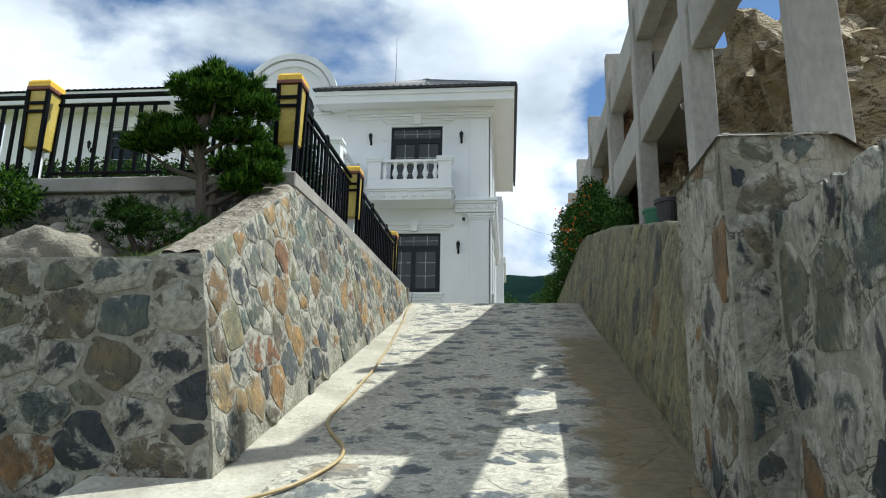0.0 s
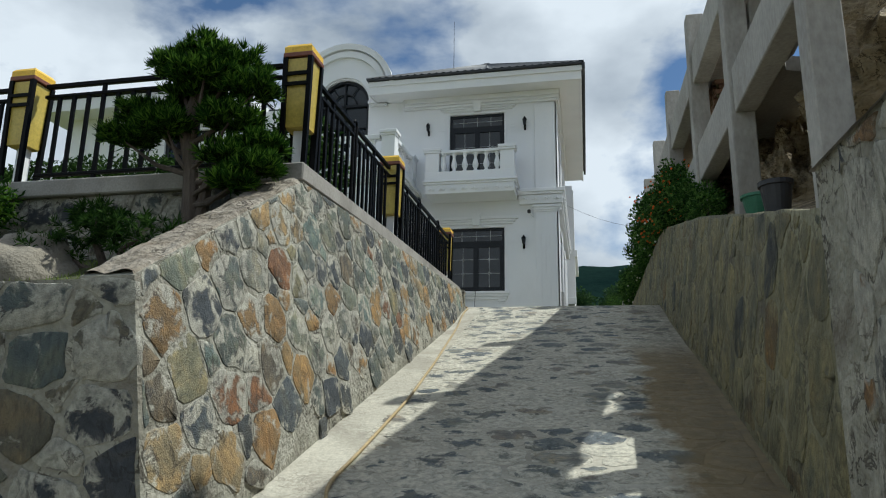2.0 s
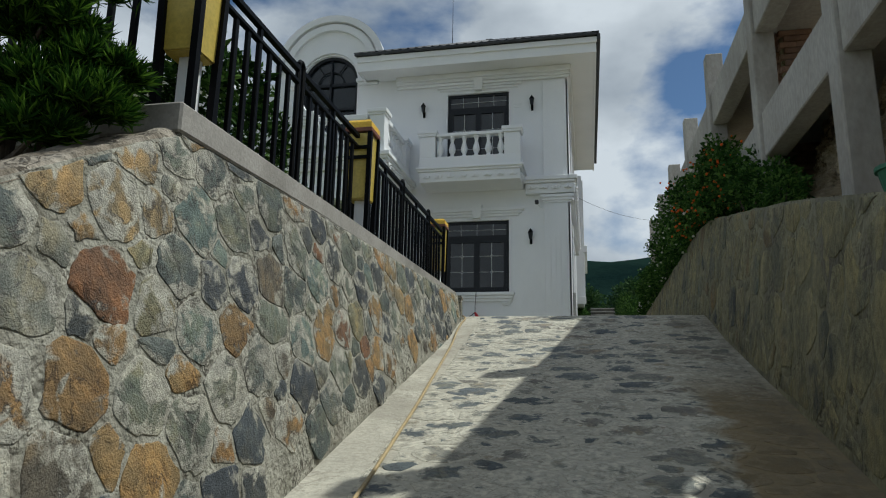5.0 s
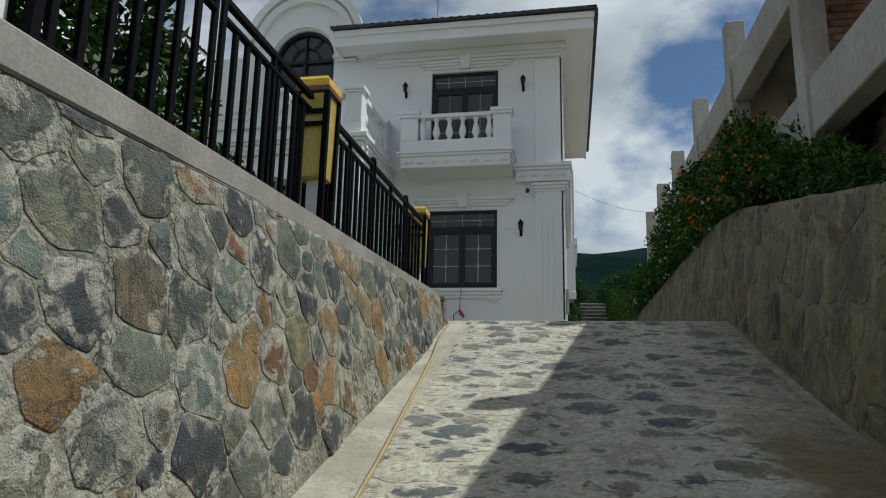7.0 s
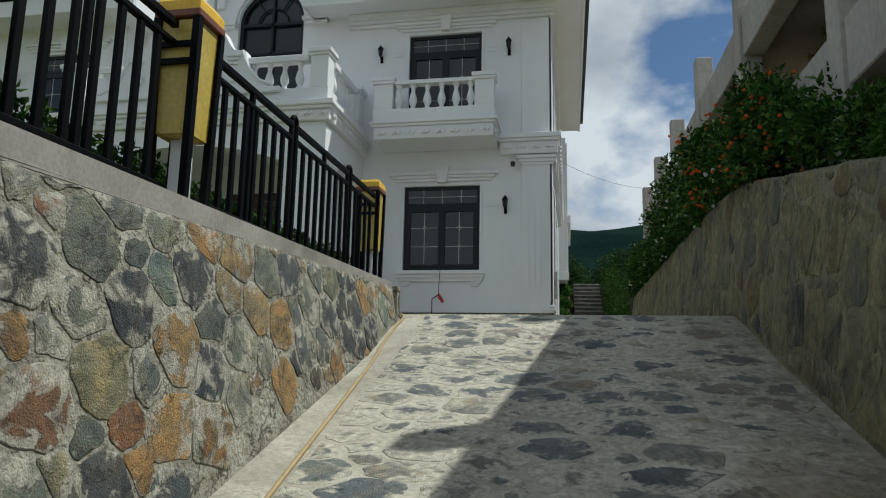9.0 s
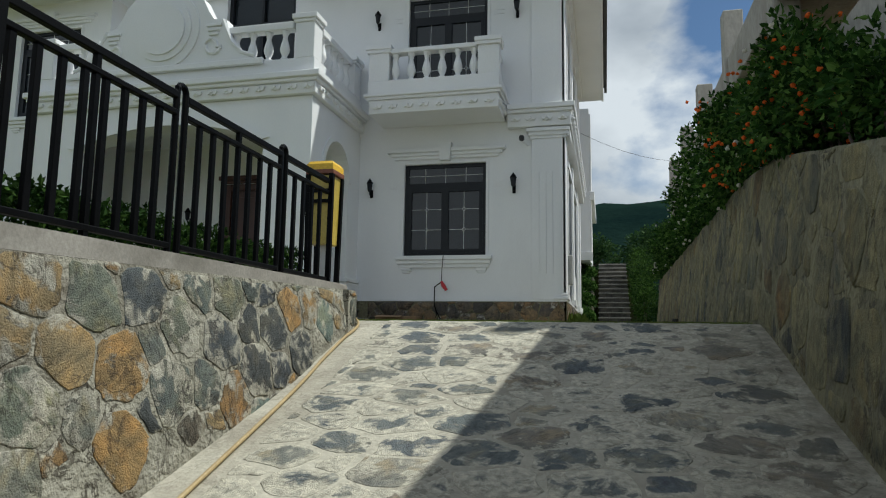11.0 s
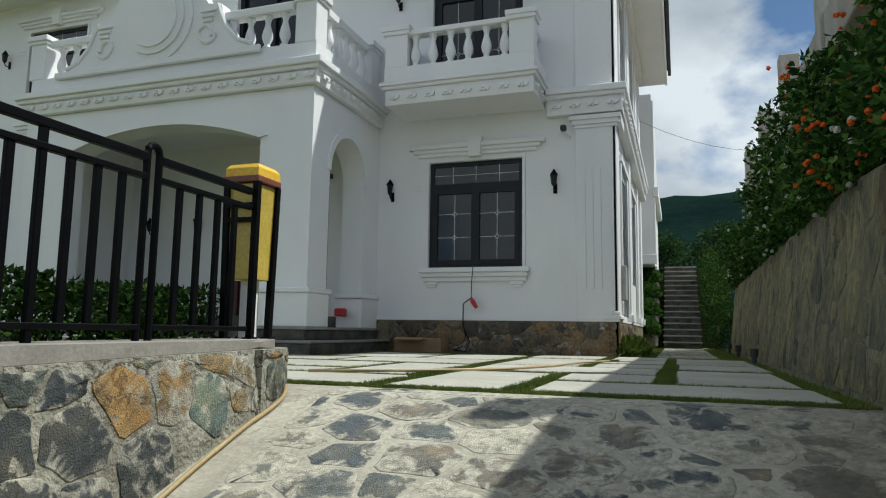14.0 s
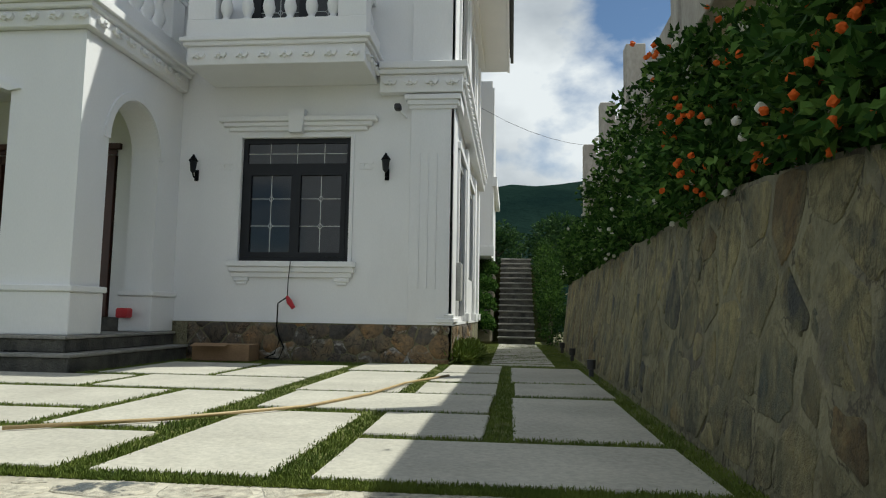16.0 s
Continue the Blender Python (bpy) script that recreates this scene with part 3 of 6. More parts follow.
def lay_stones(polys, to_world, proud, rng, material, parent, name="stone", nearest=None, joined_material=None, joined_name="", joined_label=""):
    """Each stone an object under its wall; those past the first 300 joined into one."""
    if nearest:
        polys = sorted(polys, key=nearest)
    for poly in polys[:300]:
        v, f = stone_geometry(poly, to_world, proud * rng.uniform(0.7, 1.3), rng)
        c = sum((Vector(p) for p in v), Vector()) / len(v)
        me = bpy.data.meshes.new(name)
        me.from_pydata([Vector(p) - c for p in v], [], f)
        mark_rims(me, [1.0] * (2 * len(poly)) + [0.86] * len(poly) + [0.0])
        me.materials.append(material)
        smooth(me)
        ob = new(name, me)
        ob.location = c
        ob.parent = parent
    if len(polys) > 300:
        vv, ff, rims = [], [], []
        for poly in polys[300:]:
            v, f = stone_geometry(poly, to_world, proud * rng.uniform(0.7, 1.3), rng)
            ff += [tuple(i + len(vv) for i in q) for q in f]
            vv += v
            rims += [1.0] * (2 * len(poly)) + [0.86] * len(poly) + [0.0]
        me = bpy.data.meshes.new(joined_name)
        me.from_pydata(vv, [], ff)
        mark_rims(me, rims)
        smooth(me)
        ob = part(joined_name, me, joined_material, parent)
        tagged(ob, joined_label, "", "", "stuff")


# ---------- foliage ----------
def leaves(points, length, width, rng, spread=1.0, up=0.3, bend=0.15):
    """One mesh of many single folded leaves at the points (place, outward direction)."""
    v, f = [], []
    for p, out in points:
        d = Vector((rng.gauss(0, spread), rng.gauss(0, spread), rng.gauss(up, spread * 0.8))) + Vector(out)
        if d.length < 0.05:
            d = Vector((0, 0, 1))
        d.normalize()
        side = d.cross(Vector((rng.gauss(0, 1), rng.gauss(0, 1), rng.gauss(0, 1)))).normalized()
        nrm = d.cross(side)
        L, W = length * rng.uniform(0.65, 1.25), width * rng.uniform(0.7, 1.2)
        k = len(v)
        p = Vector(p)
        v += [p, p + d * L * 0.45 + side * W * 0.5 + nrm * L * bend, p + d * L - nrm * L * bend * 0.6, p + d * L * 0.45 - side * W * 0.5 + nrm * L * bend]
        f += [(k, k + 1, k + 2), (k, k + 2, k + 3)]
    me = bpy.data.meshes.new("leaves")
    me.from_pydata(v, [], f)
    return me


def in_blob(c, r, rng, shell=0.5):
    """A random place in an uneven ellipsoid, mostly near its skin, and the way outwards."""
    while True:
        d = Vector((rng.gauss(0, 1), rng.gauss(0, 1), rng.gauss(0, 1)))
        if d.length > 0.01:
            break
    d.normalize()
    wob = 1 + 0.28 * noise.noise(d * 2.3 + Vector(c) * 3.1)
    s = wob * rng.uniform(shell, 1.0) ** 0.6
    return Vector((c[0] + d.x * r[0] * s, c[1] + d.y * r[1] * s, c[2] + d.z * r[2] * s)), d


def rock_mesh(c, r, rng, sub=4, rough=0.35, freq=1.2, flat=True):
    bm = bmesh.new()
    bmesh.ops.create_icosphere(bm, subdivisions=sub, radius=1)
    off = Vector((rng.uniform(0, 50), rng.uniform(0, 50), rng.uniform(0, 50)))
    for v in bm.verts:
        d = v.co.normalized()
        k = 1 + (rough - 0.2) * 0.5 * (abs(noise.noise(Vector((d.x, d.y, d.z * 2.6)) * freq * 6 + off)) + 0.5 * abs(noise.noise(Vector((d.x, d.y, d.z * 2.2)) * freq * 17 + off))) + rough * 0.22 * abs(noise.noise(d * freq * 9 + off)) + rough * 0.10 * noise.noise(d * freq * 24 + off) + rough * noise.fractal(d * freq + off, 0.8, 2.1, 5) + rough * 0.45 * abs(noise.noise(d * freq * 3 + off))
        v.co = Vector((c[0] + d.x * r[0] * k, c[1] + d.y * r[1] * k, c[2] + d.z * r[2] * k))
    return bm

# ---------- ground, ramp, terraces ----------
S = 3.5
bm = bmesh.new()
prism(bm, [(-1500, -1500), (1500, -1500), (1500, 1500), (-1500, 1500)], "z", -1.6, -1.2)
ground = tagged(part("ground", bm, M_GROUND), "grassy hillside ground reaching the horizon", "ground", "", "structure")

bm = bmesh.new()
prism(bm, [(y, z - 0.012) for y, z in RAMP[:6]] + [(13.72, S - 0.012), (13.72, -1.3), (-4.0, -1.3)], "x", -2.6, 1.7)
ramp_body = tagged(part("ramp", bm, M_CEMENT), "steep cement driveway ramp set with flat stones", "driveway", "", "structure")

# terrace of the house: one grassy sheet on a solid body
bm = bmesh.new()
prism(bm, [(-45, 6.7), (-2.5, 6.7), (-2.5, 13.4), (1.75, 13.4), (1.75, 31), (-45, 31)], "z", -1.3, S - 0.016)
terrace = tagged(part("terrace_ground", bm, M_MOSS), "grass and mossy soil of the house terrace", "ground", "", "structure")
bm = boxes((-45, -1.3, 31.02, 60, -1.3, 6.0), (-1.3, 1.75, 34.4, 60, -1.3, 6.0))
tagged(part("upper_terrace", bm, M_SOIL), "grassy upper terrace behind the house", "ground", "", "structure")

# planting bed behind the low front wall
bm = bmesh.new()
NB = 26
grid = []
for i in range(NB + 1):
    row = []
    for j in range(NB + 1):
        x, y = -10 + 7.74 * i / NB, 4.5 + 2.15 * j / NB
        z = 2.3 + 0.75 * (j / NB) ** 0.8 + 0.07 * noise.noise((x * 1.7, y * 1.7, 0)) + 0.35 * max(0, (x + 3.0)) * (j / NB)
        z += min(1.0, max(0.0, (x + 2.85) / 0.45)) * max(0.0, 2.40 + (y - 4.2) / 2.15 * 1.193 - 0.05 - z)
        row.append(bm.verts.new((x, y, z)))
    grid.append(row)
for i in range(NB):
    for j in range(NB):
        bm.faces.new((grid[i][j], grid[i + 1][j], grid[i + 1][j + 1], grid[i][j + 1]))
tagged(part("planting_bed", bm, M_SOIL, smoothed=True), "sloping mossy soil of a planting bed", "soil", "", "structure")


# ---------- walls of the ramp ----------
def left_base(y):
    return -1.80 - 0.018 * (y - 4.0)


def left_top(y):
    return 2.40 + (y - 4.2) / 2.15 * 1.193 if y < 6.35 else 3.593 + 0.0225 * (y - 6.35)


def left_face(y, z):
    return left_base(y) - 0.16 * max(0.0, z - ramp_z(y))


bm = bmesh.new()
rows = []
for k in range(37):
    y = 4.2 + 8.8 * k / 36
    zb, zt = ramp_z(y) - 0.3, left_top(y)
    zs = [zb + (zt - zb) * q / 4 for q in range(5)]
    rows.append([bm.verts.new((left_face(y, z), y, z)) for z in zs] + [bm.verts.new((-2.62 if y > 6.3 else left_face(y, zt) - 0.30, y, zt)), bm.verts.new((-2.62, y, zb))])
for a, b in zip(rows, rows[1:]):
    for q in range(7):
        bm.faces.new((a[q], a[(q + 1) % 7], b[(q + 1) % 7], b[q]))
bm.faces.new(rows[0])
bm.faces.new(rows[-1][::-1])
# rounded end towards the forecourt
end = [(-1.965, 12.98)] + [(-2.45 + 0.485 * math.cos(radians(a)), 12.98 + 0.70 * math.sin(radians(a))) for a in range(10, 91, 10)] + [(-4.2, 13.68), (-4.2, 12.98)]
prism(bm, end, "z", 2.9, 3.742)
wall_left = tagged(part("wall_left", bm, M_MORTAR), "rubble stone retaining wall in grey mortar beside the ramp", "stone wall", "", "structure")



def coping_z(y):
    """Top of the coping, which rises a little towards the forecourt."""
    return 3.755 + 0.0065 * (min(max(y, 6.35), 13.0) - 6.35)


bm = bmesh.new()
plan = [(-2.62, 6.33), (-2.15, 6.33), (-2.12, 8.6), (-2.09, 10.8), (-2.06, 12.98)] + [(-2.45 + 0.40 * math.cos(radians(a)), 12.98 + 0.62 * math.sin(radians(a))) for a in range(10, 91, 10)] + [(-4.2, 13.60), (-4.2, 13.3), (-2.62, 13.3)]
lo = [bm.verts.new((x, y, 3.595 + 0.0225 * (min(y, 13.0) - 6.35))) for x, y in plan]
hi = [bm.verts.new((x, y, coping_z(y))) for x, y in plan]
bm.faces.new(lo[::-1])
bm.faces.new(hi)
for k in range(len(plan)):
    q = (k + 1) % len(plan)
    bm.faces.new((lo[k], lo[q], hi[q], hi[k]))
bmesh.ops.bevel(bm, geom=bm.edges[:], offset=0.012, segments=1, affect="EDGES")
tagged(part("coping_side", bm, M_COPE), "smooth grey cement coping on the ramp wall", "coping", "", "structure")

# rough sloping cap of the ramp wall where it climbs from the street
bm = bmesh.new()
prev = None
for k in range(45):
    y = 4.207 + 2.13 * k / 44
    row = []
    for q in range(13):
        u = q / 12
        x = left_face(max(y, 4.2), left_top(y)) + 0.006 - u * 0.31
        edge = min(1.0, 8 * min(u, 1 - u))
        z = left_top(max(y, 4.2)) + 0.006 + edge * (0.018 + 0.022 * noise.noise((x * 6, y * 6, 1)) + 0.014 * noise.noise((x * 17, y * 17, 4)))
        row.append(bm.verts.new((x, y, z - (0.03 if q in (0, 12) else 0))))
    if prev:
        for q in range(12):
            bm.faces.new((prev[q], prev[q + 1], row[q + 1], row[q]))
    prev = row
part("wall_cap", bm, M_CAPSTONE, wall_left, "rough brown cement cap")

bm = boxes((-12, -2.12, 4.203, 4.62, -1.3, 2.385))
wall_front = tagged(part("wall_front", bm, M_MORTAR), "shaded rubble stone front wall in grey mortar", "stone wall", "", "structure")
bm = boxes((-12, -2.63, 6.47, 6.9, 1.5, 3.593))
wall_bed = tagged(part("wall_bed", bm, M_MORTAR), "rubble stone wall behind the planting bed", "stone wall", "", "structure")
bm = boxes((-12, -2.625, 6.40, 6.72, 3.595, 3.755), bev=0.012)
tagged(part("coping_front", bm, M_COPE), "smooth grey cement coping under the front fence", "coping", "", "structure")


def right_base(y):
    pts = ((3.0, 1.10), (8.0, 1.28), (12.5, 1.36), (18.0, 1.40), (32.0, 1.55))
    for (a, p), (b, q) in zip(pts, pts[1:]):
        if y <= b:
            return p + (q - p) * (y - a) / (b - a)
    return pts[-1][1]


def right_top(y):
    pts = ((3.0, 2.30), (9.4, 3.97), (13.2, 4.80), (14.6, 4.93), (32.0, 5.02))
    for (a, p), (b, q) in zip(pts, pts[1:]):
        if y <= b:
            return p + (q - p) * (y - a) / (b - a) + 0.03 * noise.noise((y * 2.1, 3.0, 0))
    return pts[-1][1]


def right_face(y, h):
    return right_base(y) + 0.11 * h * (right_top(y) - ramp_z(y))


bm = bmesh.new()
rows = []
for k in range(101):
    y = 4.1 + 22.9 * k / 100
    zb, zt = ramp_z(y), right_top(y)
    ring = [bm.verts.new((right_base(y), y, zb - 0.3))]
    for q in range(5):
        w = 0.012 * noise.noise((y * 3, q * 0.8, 5))
        ring.append(bm.verts.new((right_face(y, q / 4) + w, y, zb + (zt - zb) * q / 4)))
    ring += [bm.verts.new((right_face(y, 1) + 0.38, y, zt - 0.02)), bm.verts.new((right_face(y, 1) + 0.38, y, zb - 0.3))]
    rows.append(ring)
for a, b in zip(rows, rows[1:]):
    for q in range(8):
        bm.faces.new((a[q], a[(q + 1) % 8], b[(q + 1) % 8], b[q]))
bm.faces.new(rows[0])
bm.faces.new(rows[-1][::-1])
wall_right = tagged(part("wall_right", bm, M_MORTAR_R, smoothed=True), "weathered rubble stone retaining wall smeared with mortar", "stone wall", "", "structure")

PIER_Y = 3.46
bm = bmesh.new()
prism(bm, [(1.12, PIER_Y), (1.66, PIER_Y), (2.2, 3.95), (2.2, 4.45), (1.12, 4.45)], "z", -1.3, 2.86)
wall_right_end = tagged(part("wall_right_end", bm, M_MORTAR), "rubble stone pier at the end of the retaining wall", "stone wall", "", "structure")
# uneven cement cap of the pier
bm = bmesh.new()
prev = None
for i in range(25):
    row = []
    for j in range(25):
        u, w = i / 24, j / 24
        y = PIER_Y - 0.02 + 1.02 * w
        x = 1.095 + u * (0.60 + 0.55 * min(1.0, w * 2.0))
        edge = min(1.0, 9 * min(u, 1 - u, w, 1 - w))
        row.append(bm.verts.new((x + 0.012 * noise.noise((y * 9, u * 9, 2)), y + 0.014 * noise.noise((x * 9, w * 9, 7)), 2.84 + edge * (0.055 + 0.02 * noise.noise((x * 5, y * 5, 0)) + 0.012 * noise.noise((x * 15, y * 15, 3))))))
    if prev:
        for j in range(24):
            bm.faces.new((prev[j], row[j], row[j + 1], prev[j + 1]))
    prev = row
part("pier_cap", bm, M_COPE, wall_right_end, "uneven grey cement cap")


def wing_x(y):
    return 1.33 + 0.035 * (3.46 - y)


# lower wall that runs on from the pier towards the street, and the bank behind it
bm = bmesh.new()
rows = []
for k in range(31):
    y = -4.0 + (PIER_Y - 0.004 + 4.0) * k / 30
    t = 2.41 + 0.025 * noise.noise((y * 2.3, 8.0, 0))
    rows.append([bm.verts.new(q) for q in ((wing_x(y), y, -1.3), (wing_x(y), y, t - 0.04), (wing_x(y) + 0.05, y, t), (wing_x(y) + 0.42, y, t + 0.01), (wing_x(y) + 0.42, y, -1.3))])
for a, b in zip(rows, rows[1:]):
    for q in range(5):
        bm.faces.new((a[q], a[(q + 1) % 5], b[(q + 1) % 5], b[q]))
bm.faces.new(rows[0])
bm.faces.new(rows[-1][::-1])
wing_wall = tagged(part("wall_right_wing", bm, M_MORTAR), "low rubble stone wall in grey mortar towards the street", "stone wall", "", "structure")
bm = bmesh.new()
prev = None
for i in range(26):
    row = []
    for j in range(34):
        y = -4.0 + 8.4 * j / 33
        x = wing_x(min(y, 3.4)) + (0.40 if y < 3.5 else 0.6) + 7.0 * (i / 25) ** 1.5
        row.append(bm.verts.new((x, y, 2.36 + 0.42 * (x - 1.8) * min(1.0, max(0.25, (y + 1.0) / 4)) + min(1.0, i / 2) * (0.16 * noise.noise((x * 1.3, y * 1.3, 2)) + 0.07 * noise.noise((x * 4.3, y * 4.3, 6))))))
    if prev:
        for j in range(33):
            bm.faces.new((prev[j], row[j], row[j + 1], prev[j + 1]))
    prev = row
tagged(part("earth_bank", bm, M_ROCK), "bare brown earth bank behind the low wall", "earth bank", "", "structure")

# hillside above the right-hand wall
bm = bmesh.new()
grid = []
for i in range(16):
    row = []
    for j in range(70):
        y = 3.9 + j * 0.42
        u = i / 15
        x = right_face(min(y, 26), 1) + 0.28 + u * 9
        z = right_top(min(y, 27)) - 0.10 + (4.2 if y > 11 else 2.2) * u ** 0.9 * min(1, max(0.0, (y - 4) / 6 + 0.3)) + 0.25 * noise.noise((x * 0.8, y * 0.8, 2)) * min(1, u * 4)
        row.append(bm.verts.new((x, y, z)))
    grid.append(row)
for i in range(15):
    for j in range(69):
        bm.faces.new((grid[i][j], grid[i + 1][j], grid[i + 1][j + 1], grid[i][j + 1]))
tagged(part("hillside", bm, M_ROCK, smoothed=True), "bare brown earth and rock of the cut hillside", "hillside", "", "structure")


# ---------- the concrete frame on the hillside ----------
rng = random.Random(7)
frame_thing = thing("concrete_frame", (1.95, 12, 4), "unfinished raw concrete frame of columns and level beams", "concrete frame", "", "structure")
frame_thing.location = (0, 0, 0)
COLS = [4.02, 6.45, 9.1, 11.6, 14.45, 17.1, 19.85, 22.5, 25.2]
for i, y in enumerate(COLS):
    base = 2.86 if i == 0 else right_top(y) - 0.4
    bm = boxes((1.82, 2.08, y - 0.02, y + 0.22, base, 7.92 + rng.uniform(-0.05, 0.05)), bev=0.012)
    part("column", bm, M_CONC, frame_thing)
for i in range(1, len(COLS) - 1):
    a, b = COLS[i] + 0.222, COLS[i + 1] - 0.022
    part("beam", boxes((1.86, 2.10, a, b, 6.68, 7.20), bev=0.012), M_CONC, frame_thing)
    if i < 5:
        part("beam", boxes((1.86, 2.10, a, b, 5.10, 5.65), bev=0.012), M_CONC, frame_thing)
part("beam", boxes((1.86, 2.10, COLS[0] + 0.222, COLS[1] - 0.022, 5.02, 5.55), bev=0.012), M_CONC, frame_thing)
part("beam", boxes((2.12, 6.5, 9.14, 9.36, 6.2, 6.55), bev=0.012), M_CONC, frame_thing)


def ragged_slab(x0, far, y0, y1, z0, z1):
    """A broken-edged floor slab behind the beams."""
    bm2 = bmesh.new()
    n2 = int((y1 - y0) / 0.18)
    edge = [(far(y0 + (y1 - y0) * k / n2) + 0.09 * noise.noise((k * 0.7, z0, 0)), y0 + (y1 - y0) * k / n2) for k in range(n2 + 1)]
    prism(bm2, [(x0, y0), *edge, (x0, y1)], "z", z0, z1)
    return bm2


part("floor_slab", ragged_slab(2.102, lambda y: 2.32 if y < 8.9 else 2.95, 4.1, 16.5, 5.46, 5.64), M_CONC, frame_thing)
part("floor_slab", ragged_slab(2.102, lambda y: 3.1, 6.5, 27.0, 7.0, 7.19), M_CONC, frame_thing)

brick_pier = tagged(part("brick_pier", boxes((2.32, 2.66, 12.2, 12.9, 4.3, 7.2)), M_MORTAR_R), "rough red brick pier with wide mortar joints", "brick pier")
bm = bmesh.new()
box(bm, -0.1, 0.1, -0.045, 0.045, -0.035, 0.035, 0.006)
brick_long = mesh_of(bm, "brick")
brick_long.materials.append(M_BRICK)
for r in range(34):
    z = 4.5 + r * 0.082
    for k in range(3):
        ob = new("brick", brick_long)
        ob.parent = brick_pier
        ob.location = (2.49, 12.31 + k * 0.235 + (0.05 if r % 2 else 0), z)
        ob.matrix_basis = pose(2.315, 12.31 + k * 0.235 + (0.05 if r % 2 else 0), z, 0, 0, 90)
        ob = new("brick", brick_long)
        ob.parent = brick_pier
        if k < 2:
            ob.matrix_basis = pose(2.39 + k * 0.2 + (0.06 if r % 2 else 0), 12.195, z)
        else:
            bpy.data.objects.remove(ob)

rock_rng = random.Random(3)
for c, r, lab in (((4.75, 8.4, 4.0), (2.05, 2.9, 2.45), "huge brown weathered cliff rock with deep cracks"),
                  ((4.1, 4.9, 3.0), (1.5, 1.3, 1.5), "large brown cracked rock behind the wall"),
                  ((3.2, 11.2, 4.2), (0.8, 1.5, 1.6), "brown broken rock behind the concrete columns"),
                  ((3.5, 14.5, 4.6), (1.1, 2.2, 2.2), "dark brown rock face behind the concrete columns")):
    bm = rock_mesh(c, r, rock_rng, 6, 0.36, 1.7)
    tagged(part("cliff_rock", bm, M_ROCK), lab, "rock")


# ---------- the house ----------
house = thing("house", (-3, 24, 3.5), "white two-storey villa with balconies and dark tiled roof", "house")
house.location = (0, 0, 0)
F = 21.0
W1 = (-3.93, -2.18, 5.0, 6.95)
W2 = (-3.90, -2.17, 8.35, 10.66)


def hpart(name, bm, material=M_WHITE, label="", smoothed=False, parent=house):
    return part(name, bm, material, parent, label, smoothed)


def hsplit(name, *rows, bev=0.0, material=M_WHITE):
    """A row of mouldings, each a part of its own."""
    for row in rows:
        hpart(name, boxes(row, bev=bev), material)


bm = bmesh.new()
holed(bm, "y", F, F + 0.25, -5.4, -0.62, 4.08, 11.3, [W1, W2])
front_wall = hpart("front_wall", bm)
bm = bmesh.new()
SIDE_WIN = [(22.3, 23.7, 4.2, 6.9), (25.0, 26.4, 5.0, 6.9), (22.3, 23.7, 8.5, 10.7), (25.0, 26.4, 8.9, 10.7)]
holed(bm, "x", -0.87, -0.62, F + 0.25, 29.0, 4.08, 11.3, SIDE_WIN)
side_wall = hpart("side_wall", bm)
hsplit("back_wall", (-16, -0.62, 29.0, 29.25, 4.08, 11.3))
# rooms behind the glass, their shade put into the colour
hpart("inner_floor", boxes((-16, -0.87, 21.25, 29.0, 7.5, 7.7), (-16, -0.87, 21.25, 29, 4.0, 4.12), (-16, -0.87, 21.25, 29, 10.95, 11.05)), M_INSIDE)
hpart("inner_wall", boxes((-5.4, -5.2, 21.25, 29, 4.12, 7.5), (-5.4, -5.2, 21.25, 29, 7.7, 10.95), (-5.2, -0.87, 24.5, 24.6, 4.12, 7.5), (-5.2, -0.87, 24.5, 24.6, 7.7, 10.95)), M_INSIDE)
bm = boxes((-5.02, -0.57, 20.955, 21.0, 3.3, 4.06), (-0.62, -0.56, 20.955, 29.0, 3.3, 4.06), (-5.02, -0.62, 21.0, 29, 3.3, 4.06))
plinth = hpart("plinth", bm, M_MORTAR_R, "dark brown rubble stone plinth")
hpart("plinth_cap", boxes((-5.02, -0.545, 20.94, 20.995, 4.062, 4.10), (-0.60, -0.545, 20.997, 29, 4.062, 4.10)))

# corner pilasters, their bases, flutes and capitals
for z0, z1, low in ((4.1, 7.42, True), (8.10, 10.85, False)):
    hpart("pilaster", boxes((-1.24, -0.57, 20.94, 20.998, z0, z1), (-0.618, -0.56, 20.94, 21.55, z0, z1), bev=0.006))
    if low:
        hpart("pilaster_base", boxes((-0.80, -0.52, 20.90, 20.96, z0, z0 + 0.07), (-0.68, -0.53, 20.91, 20.96, z0 + 0.07, z0 + 0.13), (-0.60, -0.52, 20.96, 21.6, z0, z0 + 0.07), bev=0.012))
        for k in range(3):
            hpart("flute", boxes((-1.10 + k * 0.13, -1.075 + k * 0.13, 20.928, 20.941, z0 + 0.5, z1 - 0.75), bev=0.004))
        hpart("pilaster_capital", boxes((-1.27, -0.53, 20.915, 20.94, 7.36, 7.42), (-1.30, -0.50, 20.89, 20.998, 7.42, 7.50), (-1.34, -0.47, 20.86, 20.998, 7.50, 7.58), (-0.60, -0.47, 20.998, 21.6, 7.42, 7.58), bev=0.008))
for y0 in (24.0, 26.9, 28.5):
    hpart("side_pilaster", boxes((-0.62, -0.55, y0, y0 + 0.5, 4.1, 7.5), (-0.62, -0.55, y0, y0 + 0.5, 8.1, 10.85), (-0.62, -0.50, y0 - 0.04, y0 + 0.54, 4.1, 4.26), bev=0.008))

